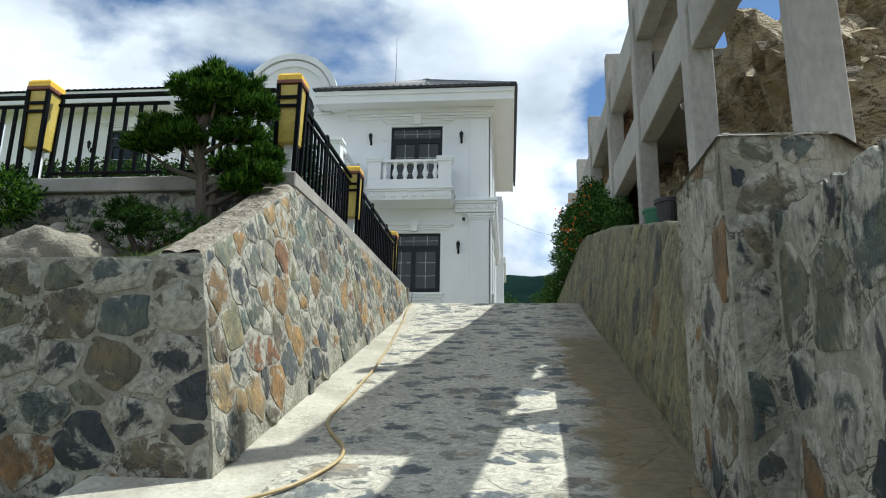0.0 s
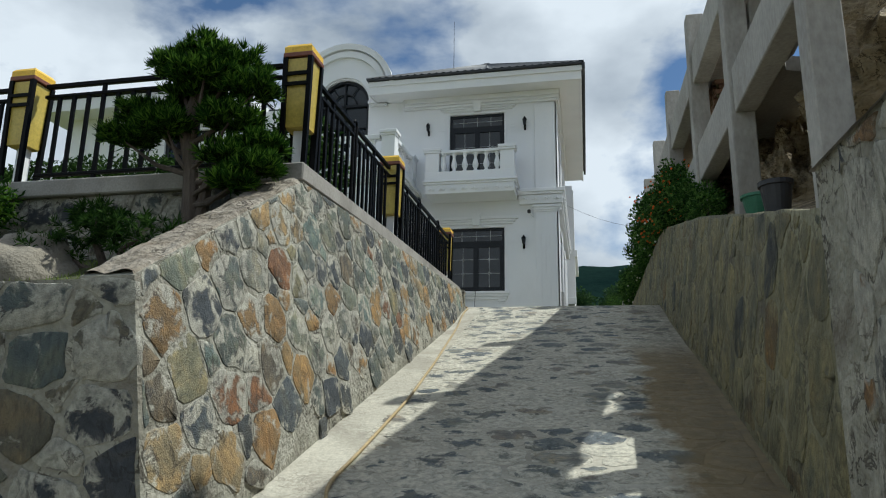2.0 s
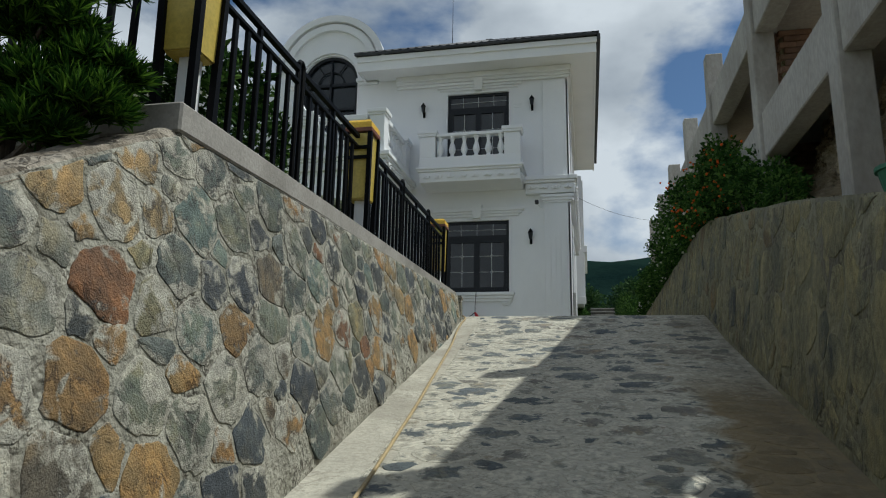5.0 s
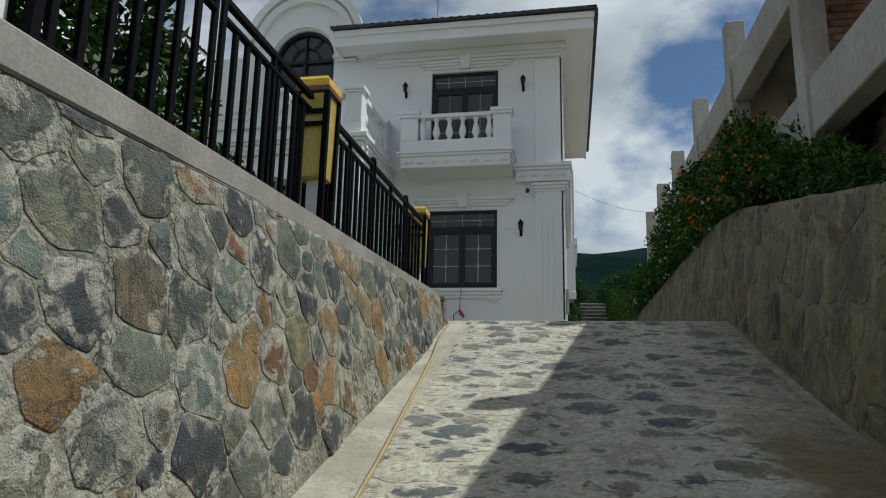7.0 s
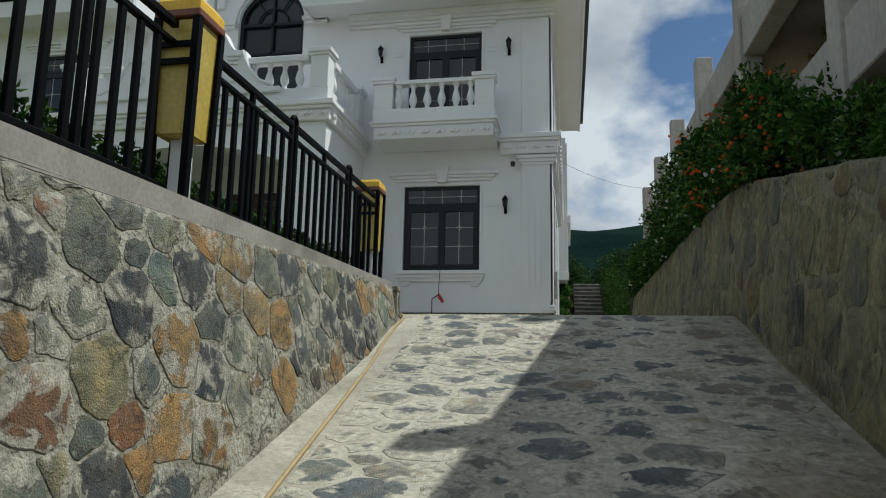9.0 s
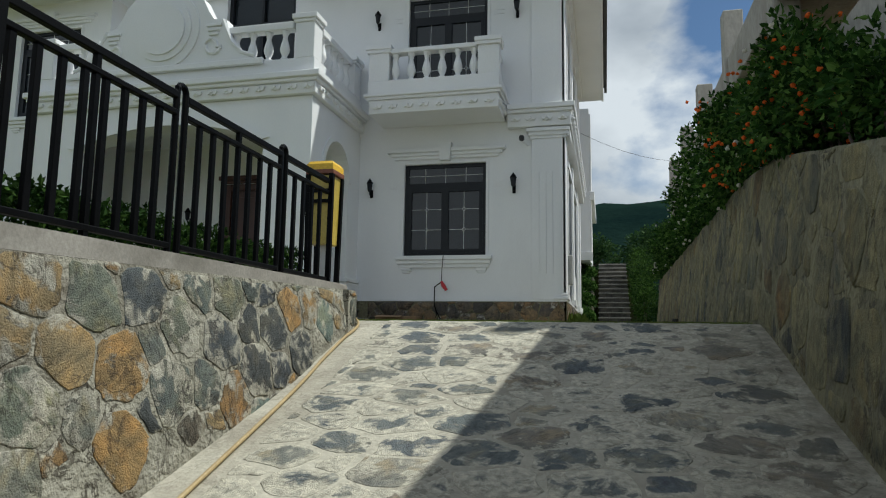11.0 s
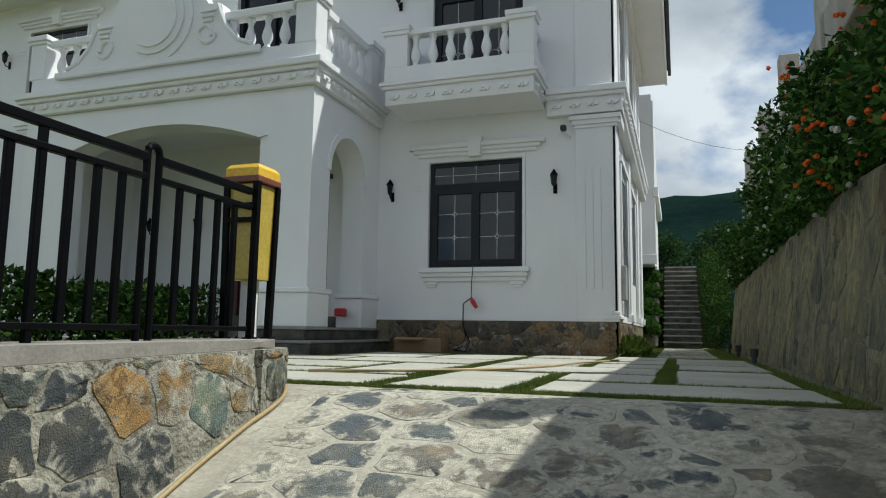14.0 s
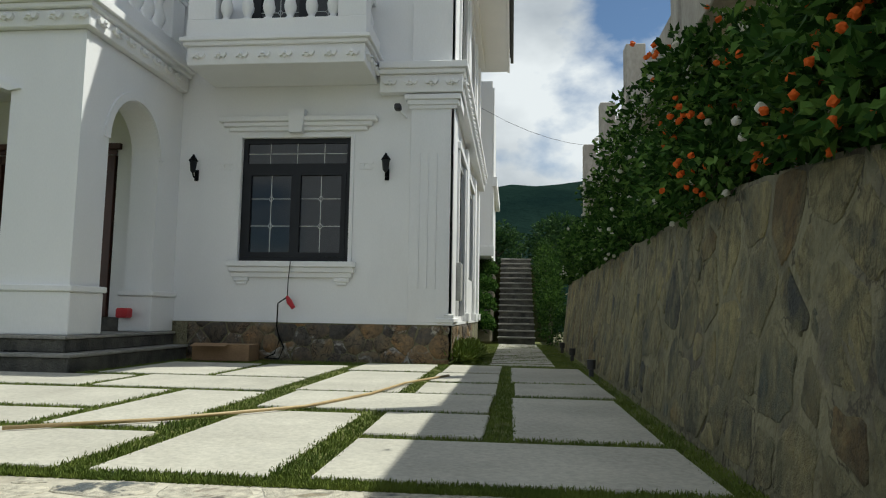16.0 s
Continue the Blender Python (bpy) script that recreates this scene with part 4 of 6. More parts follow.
# string cornice round the house, with small shell-like dentils
hsplit("cornice", (-1.72, -0.44, 20.84, 20.998, 7.60, 7.88), (-1.72, -0.40, 20.78, 20.998, 7.88, 7.95), (-1.72, -0.36, 20.74, 20.998, 7.95, 8.06), bev=0.01)
hsplit("side_cornice", (-0.62, -0.44, 20.998, 29.2, 7.60, 7.88), (-0.62, -0.40, 20.998, 29.2, 7.88, 7.95), (-0.62, -0.36, 20.998, 29.2, 7.95, 8.06), bev=0.01)
bm = bmesh.new()
prism(bm, [(-0.10, 0.035), (0.10, 0.035), (0.105, 0.0), (0.07, -0.045), (0.03, -0.03), (0.0, -0.06), (-0.03, -0.03), (-0.07, -0.045), (-0.105, 0.0)], "y", -0.05, 0.0)
lathe(bm, [(0.034, -0.01), (0.03, 0.02), (0.012, 0.034)], 8, (0.0, -0.05, -0.005))
DENTIL = mesh_of(bm, "dentil")
DENTIL.materials.append(M_WHITE)


def dentil(x, y, z, turn=0):
    ob = new("dentil", DENTIL)
    ob.parent = house
    ob.matrix_basis = pose(x, y, z, 0, 0, turn)


for k in range(4):
    dentil(-1.56 + k * 0.32, 20.84, 7.76)
for k in range(26):
    dentil(-0.44, 21.0 + k * 0.31, 7.76, 90)

bm = bmesh.new()
lathe(bm, [(0.05, 0), (0.075, 0.0), (0.075, 0.04), (0.045, 0.06), (0.05, 0.09), (0.085, 0.17), (0.092, 0.23), (0.075, 0.31), (0.045, 0.42), (0.04, 0.46), (0.055, 0.49), (0.05, 0.52), (0.075, 0.54), (0.075, 0.58)], 12)
BALUSTER = smooth(mesh_of(bm, "baluster"))
BALUSTER.materials.append(M_WHITE)


def baluster(x, y, z):
    ob = new("baluster", BALUSTER)
    ob.parent = house
    ob.matrix_basis = pose(x, y, z)


# small balcony over the ground-floor window
BX0, BX1, BY = -4.45, -1.76, 20.0
hsplit("balcony_slab", (BX0 + 0.02, BX1 - 0.02, BY + 0.02, 20.998, 7.78, 8.06), (BX0 - 0.03, BX1 + 0.03, BY - 0.03, 20.998, 8.06, 8.12), (BX0 - 0.07, BX1 + 0.07, BY - 0.07, 20.998, 8.12, 8.18), bev=0.01)
hsplit("balcony_kerb", (BX0, BX1, BY, BY + 0.24, 8.18, 8.46), (BX0, BX0 + 0.24, BY + 0.24, 20.998, 8.18, 8.46), (BX1 - 0.24, BX1, BY + 0.24, 20.998, 8.18, 8.46), bev=0.008)
for x0 in (BX0, BX1 - 0.44):
    hpart("balcony_post", boxes((x0 + 0.01, x0 + 0.43, BY + 0.01, BY + 0.3, 8.46, 9.05), (x0 - 0.03, x0 + 0.47, BY - 0.03, BY + 0.34, 9.05, 9.12), (x0 - 0.05, x0 + 0.49, BY - 0.05, BY + 0.36, 9.12, 9.21), bev=0.008))
hsplit("balcony_rail", (BX0 + 0.47, BX1 - 0.47, BY + 0.02, BY + 0.24, 9.04, 9.13), (BX0 + 0.08, BX0 + 0.26, BY + 0.37, 20.998, 9.04, 9.13), (BX1 - 0.26, BX1 - 0.08, BY + 0.37, 20.998, 9.04, 9.13), bev=0.01)
for k in range(6):
    baluster(-3.90 + k * 0.322, BY + 0.13, 8.46)
for k in range(2):
    baluster(BX0 + 0.16, BY + 0.5 + k * 0.28, 8.46)
    baluster(BX1 - 0.16, BY + 0.5 + k * 0.28, 8.46)
for k in range(8):
    dentil(BX0 + 0.2 + k * 0.327, BY + 0.02, 7.92)
for k in range(3):
    dentil(BX1 - 0.02, BY + 0.2 + k * 0.3, 7.92, 90)


# windows: aluminium frame, two leaves, transom, lead cames with diamonds
def window(x0, x1, z0, z1, y, transom=0.40, full=True):
    w = thing("window", (0, 0, 0), "", "")
    w.parent = house
    f = 0.075
    part("window_frame", boxes((x0, x1, y + 0.06, y + 0.14, z1 - f, z1), (x0, x1, y + 0.06, y + 0.14, z0, z0 + f), (x0, x0 + f, y + 0.06, y + 0.14, z0 + f, z1 - f), (x1 - f, x1, y + 0.06, y + 0.14, z0 + f, z1 - f),
                              (x0 + f, x1 - f, y + 0.06, y + 0.14, z1 - transom - 0.13, z1 - transom)), M_FRAME, w)
    xm = (x0 + x1) / 2
    leaf_top = z1 - transom - 0.13
    for a, b in ((x0 + f, xm), (xm, x1 - f)):
        part("casement", boxes((a, a + 0.075, y + 0.045, y + 0.11, z0 + f, leaf_top), (b - 0.075, b, y + 0.045, y + 0.11, z0 + f, leaf_top), (a + 0.075, b - 0.075, y + 0.045, y + 0.11, leaf_top - 0.06, leaf_top), (a + 0.075, b - 0.075, y + 0.045, y + 0.11, z0 + f, z0 + f + 0.07)), M_FRAME, w)
        part("pane", boxes((a + 0.07, b - 0.07, y + 0.084, y + 0.090, z0 + f + 0.06, leaf_top - 0.05)), M_GLASS, w)
        cx, h = (a + b) / 2, leaf_top - z0 - f
        bm2 = boxes((cx - 0.006, cx + 0.006, y + 0.076, y + 0.083, z0 + f + 0.07, leaf_top - 0.06))
        for q in (0.36, 0.68):
            zc = z0 + f + h * q
            box(bm2, a + 0.075, cx - 0.04, y + 0.076, y + 0.083, zc - 0.005, zc + 0.005)
            box(bm2, cx + 0.04, b - 0.075, y + 0.076, y + 0.083, zc - 0.005, zc + 0.005)
            for sx, sz in ((1, 1), (1, -1), (-1, 1), (-1, -1)):
                tube(bm2, [(cx + sx * 0.04, y + 0.079, zc), (cx, y + 0.079, zc + sz * 0.05)], 0.006, 4)
        part("lead_came", bm2, M_CAME, w)
    part("pane", boxes((x0 + f - 0.01, x1 - f + 0.01, y + 0.09, y + 0.096, z1 - transom - 0.01, z1 - f + 0.01)), M_GLASS, w)
    zc = z1 - transom / 2 - 0.04
    bm2 = boxes((x0 + f, x1 - f, y + 0.08, y + 0.089, zc - 0.005, zc + 0.005))
    for q in (0.25, 0.5, 0.75):
        cx = x0 + (x1 - x0) * q
        box(bm2, cx - 0.005, cx + 0.005, y + 0.08, y + 0.0885, z1 - transom, z1 - f)
    part("lead_came", bm2, M_CAME, w)
    return w


window(*W1, F)
window(*W2, F)
for w_, zs in ((W1, 5.15), (W2, 8.5)):
    bm = bmesh.new()
    for k in range(14):
        x = w_[0] + 0.1 + k * 0.035
        box(bm, x, x + 0.03, F + 0.4 + 0.02 * (k % 2), F + 0.42 + 0.02 * (k % 2), w_[2] - 0.1, w_[3] + 0.1)
    hpart("curtain", bm, M_CURTAIN)
for y0, y1, z0, z1 in SIDE_WIN:
    w = thing("side_window", (0, 0, 0), "", "")
    w.parent = house
    part("window_frame", boxes((-0.72, -0.66, y0, y1, z1 - 0.08, z1), (-0.72, -0.66, y0, y1, z0, z0 + 0.08), (-0.72, -0.66, y0, y0 + 0.08, z0 + 0.08, z1 - 0.08), (-0.72, -0.66, y1 - 0.08, y1, z0 + 0.08, z1 - 0.08), (-0.72, -0.66, (y0 + y1) / 2 - 0.05, (y0 + y1) / 2 + 0.05, z0 + 0.08, z1 - 0.08)), M_FRAME, w)
    part("pane", boxes((-0.70, -0.69, y0 + 0.07, y1 - 0.07, z0 + 0.07, z1 - 0.07)), M_GLASS, w)
    for row in ((-0.618, -0.57, y0 - 0.14, y0, z0, z1 + 0.14), (-0.618, -0.57, y1, y1 + 0.14, z0, z1 + 0.14), (-0.618, -0.55, y0 - 0.2, y1 + 0.2, z1 + 0.141, z1 + 0.26)):
        part("surround", boxes(row, bev=0.006), M_WHITE, w)


def surround(x0, x1, z0, z1, y, sill=True, lintel=True):
    hpart("window_trim", boxes((x0 - 0.06, x0, y - 0.025, y - 0.002, z0, z1 + 0.06), (x1, x1 + 0.06, y - 0.025, y - 0.002, z0, z1 + 0.06), (x0, x1, y - 0.025, y - 0.002, z1, z1 + 0.06), bev=0.004))
    if lintel:
        hpart("lintel", boxes((x0 - 0.22, x1 + 0.26, y - 0.05, y - 0.002, z1 + 0.10, z1 + 0.17), (x0 - 0.30, x1 + 0.34, y - 0.08, y - 0.002, z1 + 0.17, z1 + 0.24), (x0 - 0.37, x1 + 0.42, y - 0.12, y - 0.002, z1 + 0.24, z1 + 0.32), bev=0.012))
        xm = (x0 + x1) / 2 + 0.02
        bm2 = bmesh.new()
        prism(bm2, [(xm - 0.10, z1 + 0.05), (xm + 0.10, z1 + 0.05), (xm + 0.14, z1 + 0.42), (xm - 0.14, z1 + 0.42)], "y", y - 0.15, y - 0.003)
        hpart("keystone", bm2)
    if sill:
        hpart("sill", boxes((x0 - 0.14, x1 + 0.14, y - 0.14, y - 0.002, z0 - 0.09, z0 - 0.005), (x0 - 0.11, x1 + 0.11, y - 0.10, y - 0.002, z0 - 0.17, z0 - 0.09), (x0 - 0.08, x1 + 0.08, y - 0.06, y - 0.002, z0 - 0.25, z0 - 0.17), bev=0.01))
        for xa in (x0 - 0.03, x1 - 0.20):
            hpart("sill_bracket", boxes((xa, xa + 0.23, y - 0.05, y - 0.002, z0 - 0.31, z0 - 0.25), (xa + 0.03, xa + 0.20, y - 0.035, y - 0.002, z0 - 0.36, z0 - 0.31), bev=0.008))
    for xa in (x0 - 0.36, x1 + 0.14):
        hpart("wall_ornament", boxes((xa, xa + 0.22, y - 0.014, y - 0.002, z1 - 0.42, z1 - 0.39), (xa + 0.05, xa + 0.08, y - 0.014, y - 0.002, z1 - 0.48, z1 - 0.42), (xa + 0.14, xa + 0.17, y - 0.014, y - 0.002, z1 - 0.48, z1 - 0.42), (xa + 0.01, xa + 0.21, y - 0.014, y - 0.002, z1 - 0.51, z1 - 0.48)))


surround(*W1, F)
surround(*W2, F, sill=False)

# eaves, soffit and hipped roof
EZ = 11.30
hpart("soffit", boxes((-6.3, 0.16, 20.28, 29.9, EZ - 0.06, EZ)))
hsplit("fascia", (-6.36, 0.22, 20.20, 20.28, EZ - 0.10, 11.62), (-6.36, 0.24, 20.14, 20.20, EZ + 0.16, 11.62), (0.16, 0.22, 20.28, 29.9, EZ - 0.10, 11.62), (-6.36, -6.30, 20.28, 29.9, EZ - 0.1, 11.62), bev=0.008)
hsplit("frieze", (-5.4, -0.52, 20.93, 20.998, 10.92, 11.0), (-5.4, -0.50, 20.88, 20.998, 11.0, 11.09), (-5.4, -0.46, 20.80, 20.998, 11.09, 11.237), (-0.618, -0.46, 20.998, 29, 11.0, 11.237), bev=0.012)
hpart("gutter", boxes((0.245, 0.33, 20.1, 29.95, 11.50, 11.68), (-6.42, 0.245, 20.06, 20.13, 11.63, 11.70), bev=0.01), M_ROOF)


def hip(x0, x1, y0, y1, z, rise, name):
    """A hipped roof with rows of wavy tiles."""
    bm2 = bmesh.new()
    xm, d = (x0 + x1) / 2, (x1 - x0) / 2
    ya, yb = y0 + d, y1 - d
    if yb < ya:
        ya = yb = (y0 + y1) / 2
    top = [(xm, ya, z + rise), (xm, yb, z + rise)]
    sides = [((x0, y0, z), (x1, y0, z), top[0], top[0]), ((x1, y0, z), (x1, y1, z), top[1], top[0]), ((x1, y1, z), (x0, y1, z), top[1], top[1]), ((x0, y1, z), (x0, y0, z), top[0], top[1])]
    for a, b, c, e in sides:
        a, b, c, e = (Vector(p) for p in (a, b, c, e))
        nu, nv = max(8, int((b - a).length / 0.075)), 14
        prev = None
        for j in range(nv + 1):
            lo, hi = a.lerp(e, j / nv), b.lerp(c, j / nv)
            row = []
            for i in range(nu + 1):
                p = lo.lerp(hi, i / nu)
                row.append(bm2.verts.new(p + Vector((0, 0, 0.035 * math.sin(math.pi * i) + 0.03 * (i % 3 == 0)))))
            if prev:
                for i in range(nu):
                    bm2.faces.new((prev[i], prev[i + 1], row[i + 1], row[i]))
            prev = row
    bmesh.ops.remove_doubles(bm2, verts=bm2.verts[:], dist=0.002)
    return hpart(name, bm2, M_ROOF, "dark wavy roof tiles")


hip(-6.44, 0.30, 20.05, 30.0, 11.69, 1.95, "roof")
hpart("roof_ridge", boxes((-3.2, -2.95, 23.4, 26.7, 13.5, 13.7), bev=0.03), M_ROOF)
bm = bmesh.new()
tube(bm, [(-4.0, 22.0, 12.2), (-4.0, 22.0, 14.6)], [0.012, 0.005], 6)
hpart("lightning_rod", bm, M_BLACK)

# wall behind the portico balcony, with the tall arched window bay
AX, AZ = -7.5, 11.35
bm = bmesh.new()
opening = [(AX + 0.89, 8.1)] + arc(AX, AZ, 0.87, 0, 180, 20) + [(AX - 0.89, 8.1)]
prism(bm, [(-11.1, 8.1)] + [(-11.1, 11.3), (-9.2, 11.3)] + arc(AX, 11.75, 1.68, 180, 0, 28) + [(-5.4, 11.3), (-5.4, 8.1)] + opening, "y", F + 0.0, F + 0.3)
hpart("arched_bay", bm)
for r0, r1, d in ((1.72, 1.52, 0.16), (1.46, 1.26, 0.11), (1.12, 0.92, 0.07)):
    bm = bmesh.new()
    cz = 11.75 if r0 > 1.2 else AZ
    prism(bm, arc(AX, cz, r0, 0, 180, 28) + arc(AX, cz, r1, 180, 0, 28), "y", F - d, F - 0.003)
    hpart("arch_moulding", bm)
for s in (-1, 1):
    hpart("impost", boxes((AX + s * 1.22 - 0.30, AX + s * 1.22 + 0.30, F - 0.13, F - 0.003, 11.17, 11.24), (AX + s * 1.22 - 0.34, AX + s * 1.22 + 0.34, F - 0.17, F - 0.003, 11.24, 11.34), bev=0.01))
bay = thing("arched_window", (0, 0, 0), "", "")
bay.parent = house
bm = bmesh.new()
prism(bm, [(AX + 0.87, 8.12), (AX + 0.87, AZ)] + arc(AX, AZ, 0.87, 0, 180, 20) + [(AX - 0.87, 8.12), (AX - 0.78, 8.12)] + arc(AX, AZ, 0.78, 180, 0, 20) + [(AX + 0.78, 8.12)], "y", F + 0.10, F + 0.18)
part("window_frame", bm, M_FRAME, bay)
bm = boxes((AX - 0.03, AX + 0.03, F + 0.10, F + 0.17, 8.12, AZ + 0.4), (AX - 0.78, AX + 0.78, F + 0.10, F + 0.17, AZ - 0.08, AZ), (AX - 0.78, AX + 0.78, F + 0.10, F + 0.17, 10.5, 10.56))
for a in (55, 90, 125):
    tube(bm, [(AX + 0.4 * math.cos(radians(a)), F + 0.135, AZ + 0.4 * math.sin(radians(a))), (AX + 0.8 * math.cos(radians(a)), F + 0.135, AZ + 0.8 * math.sin(radians(a)))], 0.022, 6)
tube(bm, [(x, F + 0.135, z) for x, z in arc(AX, AZ, 0.4, 0, 180, 12)], 0.022, 6)
part("glazing_bar", bm, M_FRAME, bay)
bm = bmesh.new()
prism(bm, [(AX + 0.8, 8.12)] + arc(AX, AZ, 0.8, 0, 180, 20) + [(AX - 0.8, 8.12)], "y", F + 0.19, F + 0.2)
part("pane", bm, M_GLASS, bay)

# left wing with its own hipped roof
bm = bmesh.new()
holed(bm, "y", 20.45, 20.7, -17.5, -11.1, 3.3, 11.3, [(-13.6, -11.9, 8.4, 10.55)])
hpart("wing_wall", bm)
hsplit("wing_side", (-11.35, -11.1, 20.7, 29, 3.3, 11.3), (-17.5, -17.25, 20.7, 29, 3.3, 11.3))
for w_ in ((-13.6, -11.9, 8.4, 10.55),):
    window(*w_, 20.45)
    surround(*w_, 20.45, sill=w_[2] < 8.5 or w_[2] > 8.5)
hsplit("wing_eave", (-18.2, -10.4, 19.66, 29.5, 11.24, 11.3), (-18.25, -10.35, 19.58, 19.66, 11.2, 11.62), (-10.4, -10.34, 19.66, 29.5, 11.2, 11.62), bev=0.008)
hip(-18.3, -10.28, 19.5, 29.8, 11.64, 1.6, "wing_roof")
hpart("middle_roof", boxes((-11.1, -5.4, F + 0.3, 29, 11.3, 11.5)), M_ROOF)

# rear wing, on the higher ground
hpart("rear_wing", boxes((-6, -0.30, 31.1, 36, 6.0, 11.4)), M_WHITE)
hpart("rear_wing_base", boxes((-6, -0.22, 31.0, 31.1, 6.0, 6.3), (-0.298, -0.24, 31.1, 31.6, 6.3, 11.2), (-0.298, -0.14, 31.02, 36, 8.1, 8.4), bev=0.01), M_WHITE)

# portico
PY, PX0, PX1 = 18.5, -11.0, -4.95
FL = 3.90
bm = bmesh.new()
crown = [(-5.90, FL), (-5.90, 6.90)] + [(-7.95 + 2.05 * (1 - k / 14), 6.90 + 0.37 * (1 - (1 - k / 14) ** 2)) for k in range(1, 28)] + [(-10.0, 6.90), (-10.0, FL)]
prism(bm, [(PX1, FL), (PX1, 7.6), (PX0, 7.6), (PX0, FL)] + crown[::-1], "y", PY, PY + 0.42)
hpart("portico_front", bm)
for k, (off, d) in enumerate(((0.14, 0.05), (0.07, 0.03))):
    bm = bmesh.new()
    o = [(-7.95 + (2.05 + off) * (1 - k / 14), 6.90 + (0.37 + off) * (1 - (1 - k / 14) ** 2) + off * 0.2) for k in range(0, 29)]
    i = [(-7.95 + 2.05 * (1 - k / 14), 6.90 + 0.37 * (1 - (1 - k / 14) ** 2)) for k in range(28, -1, -1)]
    prism(bm, o + i, "y", PY - d, PY - 0.002)
    hpart("arch_moulding", bm)
bm = bmesh.new()
side = [(20.35, FL), (20.35, 6.45)] + [(19.72 + 0.63 * math.cos(radians(a)), 6.45 + 0.68 * math.sin(radians(a))) for a in range(10, 180, 10)] + [(19.09, 6.45), (19.09, FL)]
prism(bm, [(20.998, FL), (20.998, 7.6), (PY + 0.42, 7.6), (PY + 0.42, FL)] + side[::-1], "x", PX1 - 0.42, PX1)
hpart("portico_side", bm)
bm = bmesh.new()
prism(bm, [(19.72 + 0.75 * math.cos(radians(a)), 6.45 + 0.80 * math.sin(radians(a))) for a in range(0, 181, 10)] + [(19.72 + 0.64 * math.cos(radians(a)), 6.45 + 0.69 * math.sin(radians(a))) for a in range(180, -1, -10)], "x", PX1 + 0.002, PX1 + 0.03)
hpart("side_arch_moulding", bm)
for a, b, c, d in ((-5.90, PX1, PY, 19.09), (-11.0, -10.0, PY, PY + 0.42), (PX1 - 0.42, PX1, 20.35, 20.998)):
    hpart("column_base", boxes((a - 0.04, b + 0.04, c - 0.04, min(d + 0.04, 20.998), FL, 4.42), (a - 0.07, b + 0.07, c - 0.07, min(d + 0.07, 20.998), 4.42, 4.50), bev=0.012))
hpart("portico_ceiling", boxes((PX0 + 0.02, PX1 - 0.02, PY + 0.02, 20.998, 7.601, 7.69)))
hsplit("portico_back", (-11.1, -8.25, F, F + 0.25, FL, 8.1), (-6.0, -5.4, F, F + 0.25, FL, 8.1), (-8.25, -6.0, F, F + 0.25, 6.7, 8.1))
hpart("portico_left", boxes((-11.1, -10.85, 18.92, 20.998, FL, 7.6)))
hsplit("portico_cornice", (PX0 - 0.1, PX1 + 0.08, PY - 0.08, 20.99, 7.70, 7.92), (PX0 - 0.15, PX1 + 0.14, PY - 0.14, 20.99, 7.92, 7.99), (PX0 - 0.2, PX1 + 0.19, PY - 0.19, 20.99, 7.99, 8.10), bev=0.012)
for k in range(19):
    dentil(-10.85 + k * 0.325, PY - 0.08, 7.83)
for k in range(7):
    dentil(PX1 + 0.08, PY + 0.15 + k * 0.33, 7.83, 90)
# balustrade over the portico
hsplit("parapet_kerb", (PX0, PX1, PY, PY + 0.25, 8.10, 8.42), (PX1 - 0.25, PX1, PY + 0.25, 20.99, 8.10, 8.42), bev=0.008)
for x0, y0 in ((PX1 - 0.42, PY - 0.02), (PX0 - 0.1, PY - 0.02), (PX1 - 0.40, 20.5)):
    hpart("parapet_post", boxes((x0 + 0.03, x0 + 0.41, y0 + 0.01, y0 + 0.37, 8.42, 9.10), (x0, x0 + 0.44, y0 - 0.02, y0 + 0.40, 9.10, 9.16), (x0 - 0.03, x0 + 0.47, y0 - 0.05, y0 + 0.43, 9.16, 9.26), bev=0.01))
hsplit("parapet_rail", (-6.75, PX1 - 0.46, PY + 0.02, PY + 0.24, 9.02, 9.16), (PX0 + 0.38, -9.65, PY + 0.02, PY + 0.24, 9.02, 9.16), (PX1 - 0.24, PX1 - 0.02, PY + 0.42, 20.44, 9.02, 9.16), bev=0.012)
for k in range(4):
    baluster(-6.62 + k * 0.335, PY + 0.13, 8.44)
for k in range(3):
    baluster(-10.42 + k * 0.335, PY + 0.13, 8.44)
for k in range(5):
    baluster(PX1 - 0.13, PY + 0.62 + k * 0.31, 8.44)
# curved crest with a round medallion
CX = -8.15
bm = bmesh.new()
right_edge = [(CX + 2.12, 8.42), (CX + 1.9, 8.5), (CX + 1.62, 8.72), (CX + 1.45, 9.0), (CX + 1.36, 9.3), (CX + 1.1, 9.34), (CX + 0.98, 9.5), (CX + 0.85, 9.75), (CX + 0.6, 10.0), (CX + 0.3, 10.12), (CX, 10.15)]
outline = right_edge + [(2 * CX - x, z) for x, z in right_edge[-2::-1]]
prism(bm, outline, "y", PY - 0.02, PY + 0.22)
crest = hpart("crest", bm)
hpart("crest_base", boxes((CX - 2.2, CX + 2.2, PY - 0.09, PY - 0.022, 8.34, 8.46), bev=0.015))
for r0, r1, d in ((0.80, 0.72, 0.10), (0.64, 0.56, 0.17)):
    bm = bmesh.new()
    prism(bm, arc(CX, 9.2, r0, 0, 350, 35) , "y", PY - d * 0.5, PY - 0.021)
    part("medallion_ring", bm, M_WHITE, crest)
bm = bmesh.new()
prism(bm, arc(CX, 9.2, 0.52, 0, 350, 35), "y", PY - 0.12, PY - 0.02)
part("medallion", bm, M_WHITE, crest)
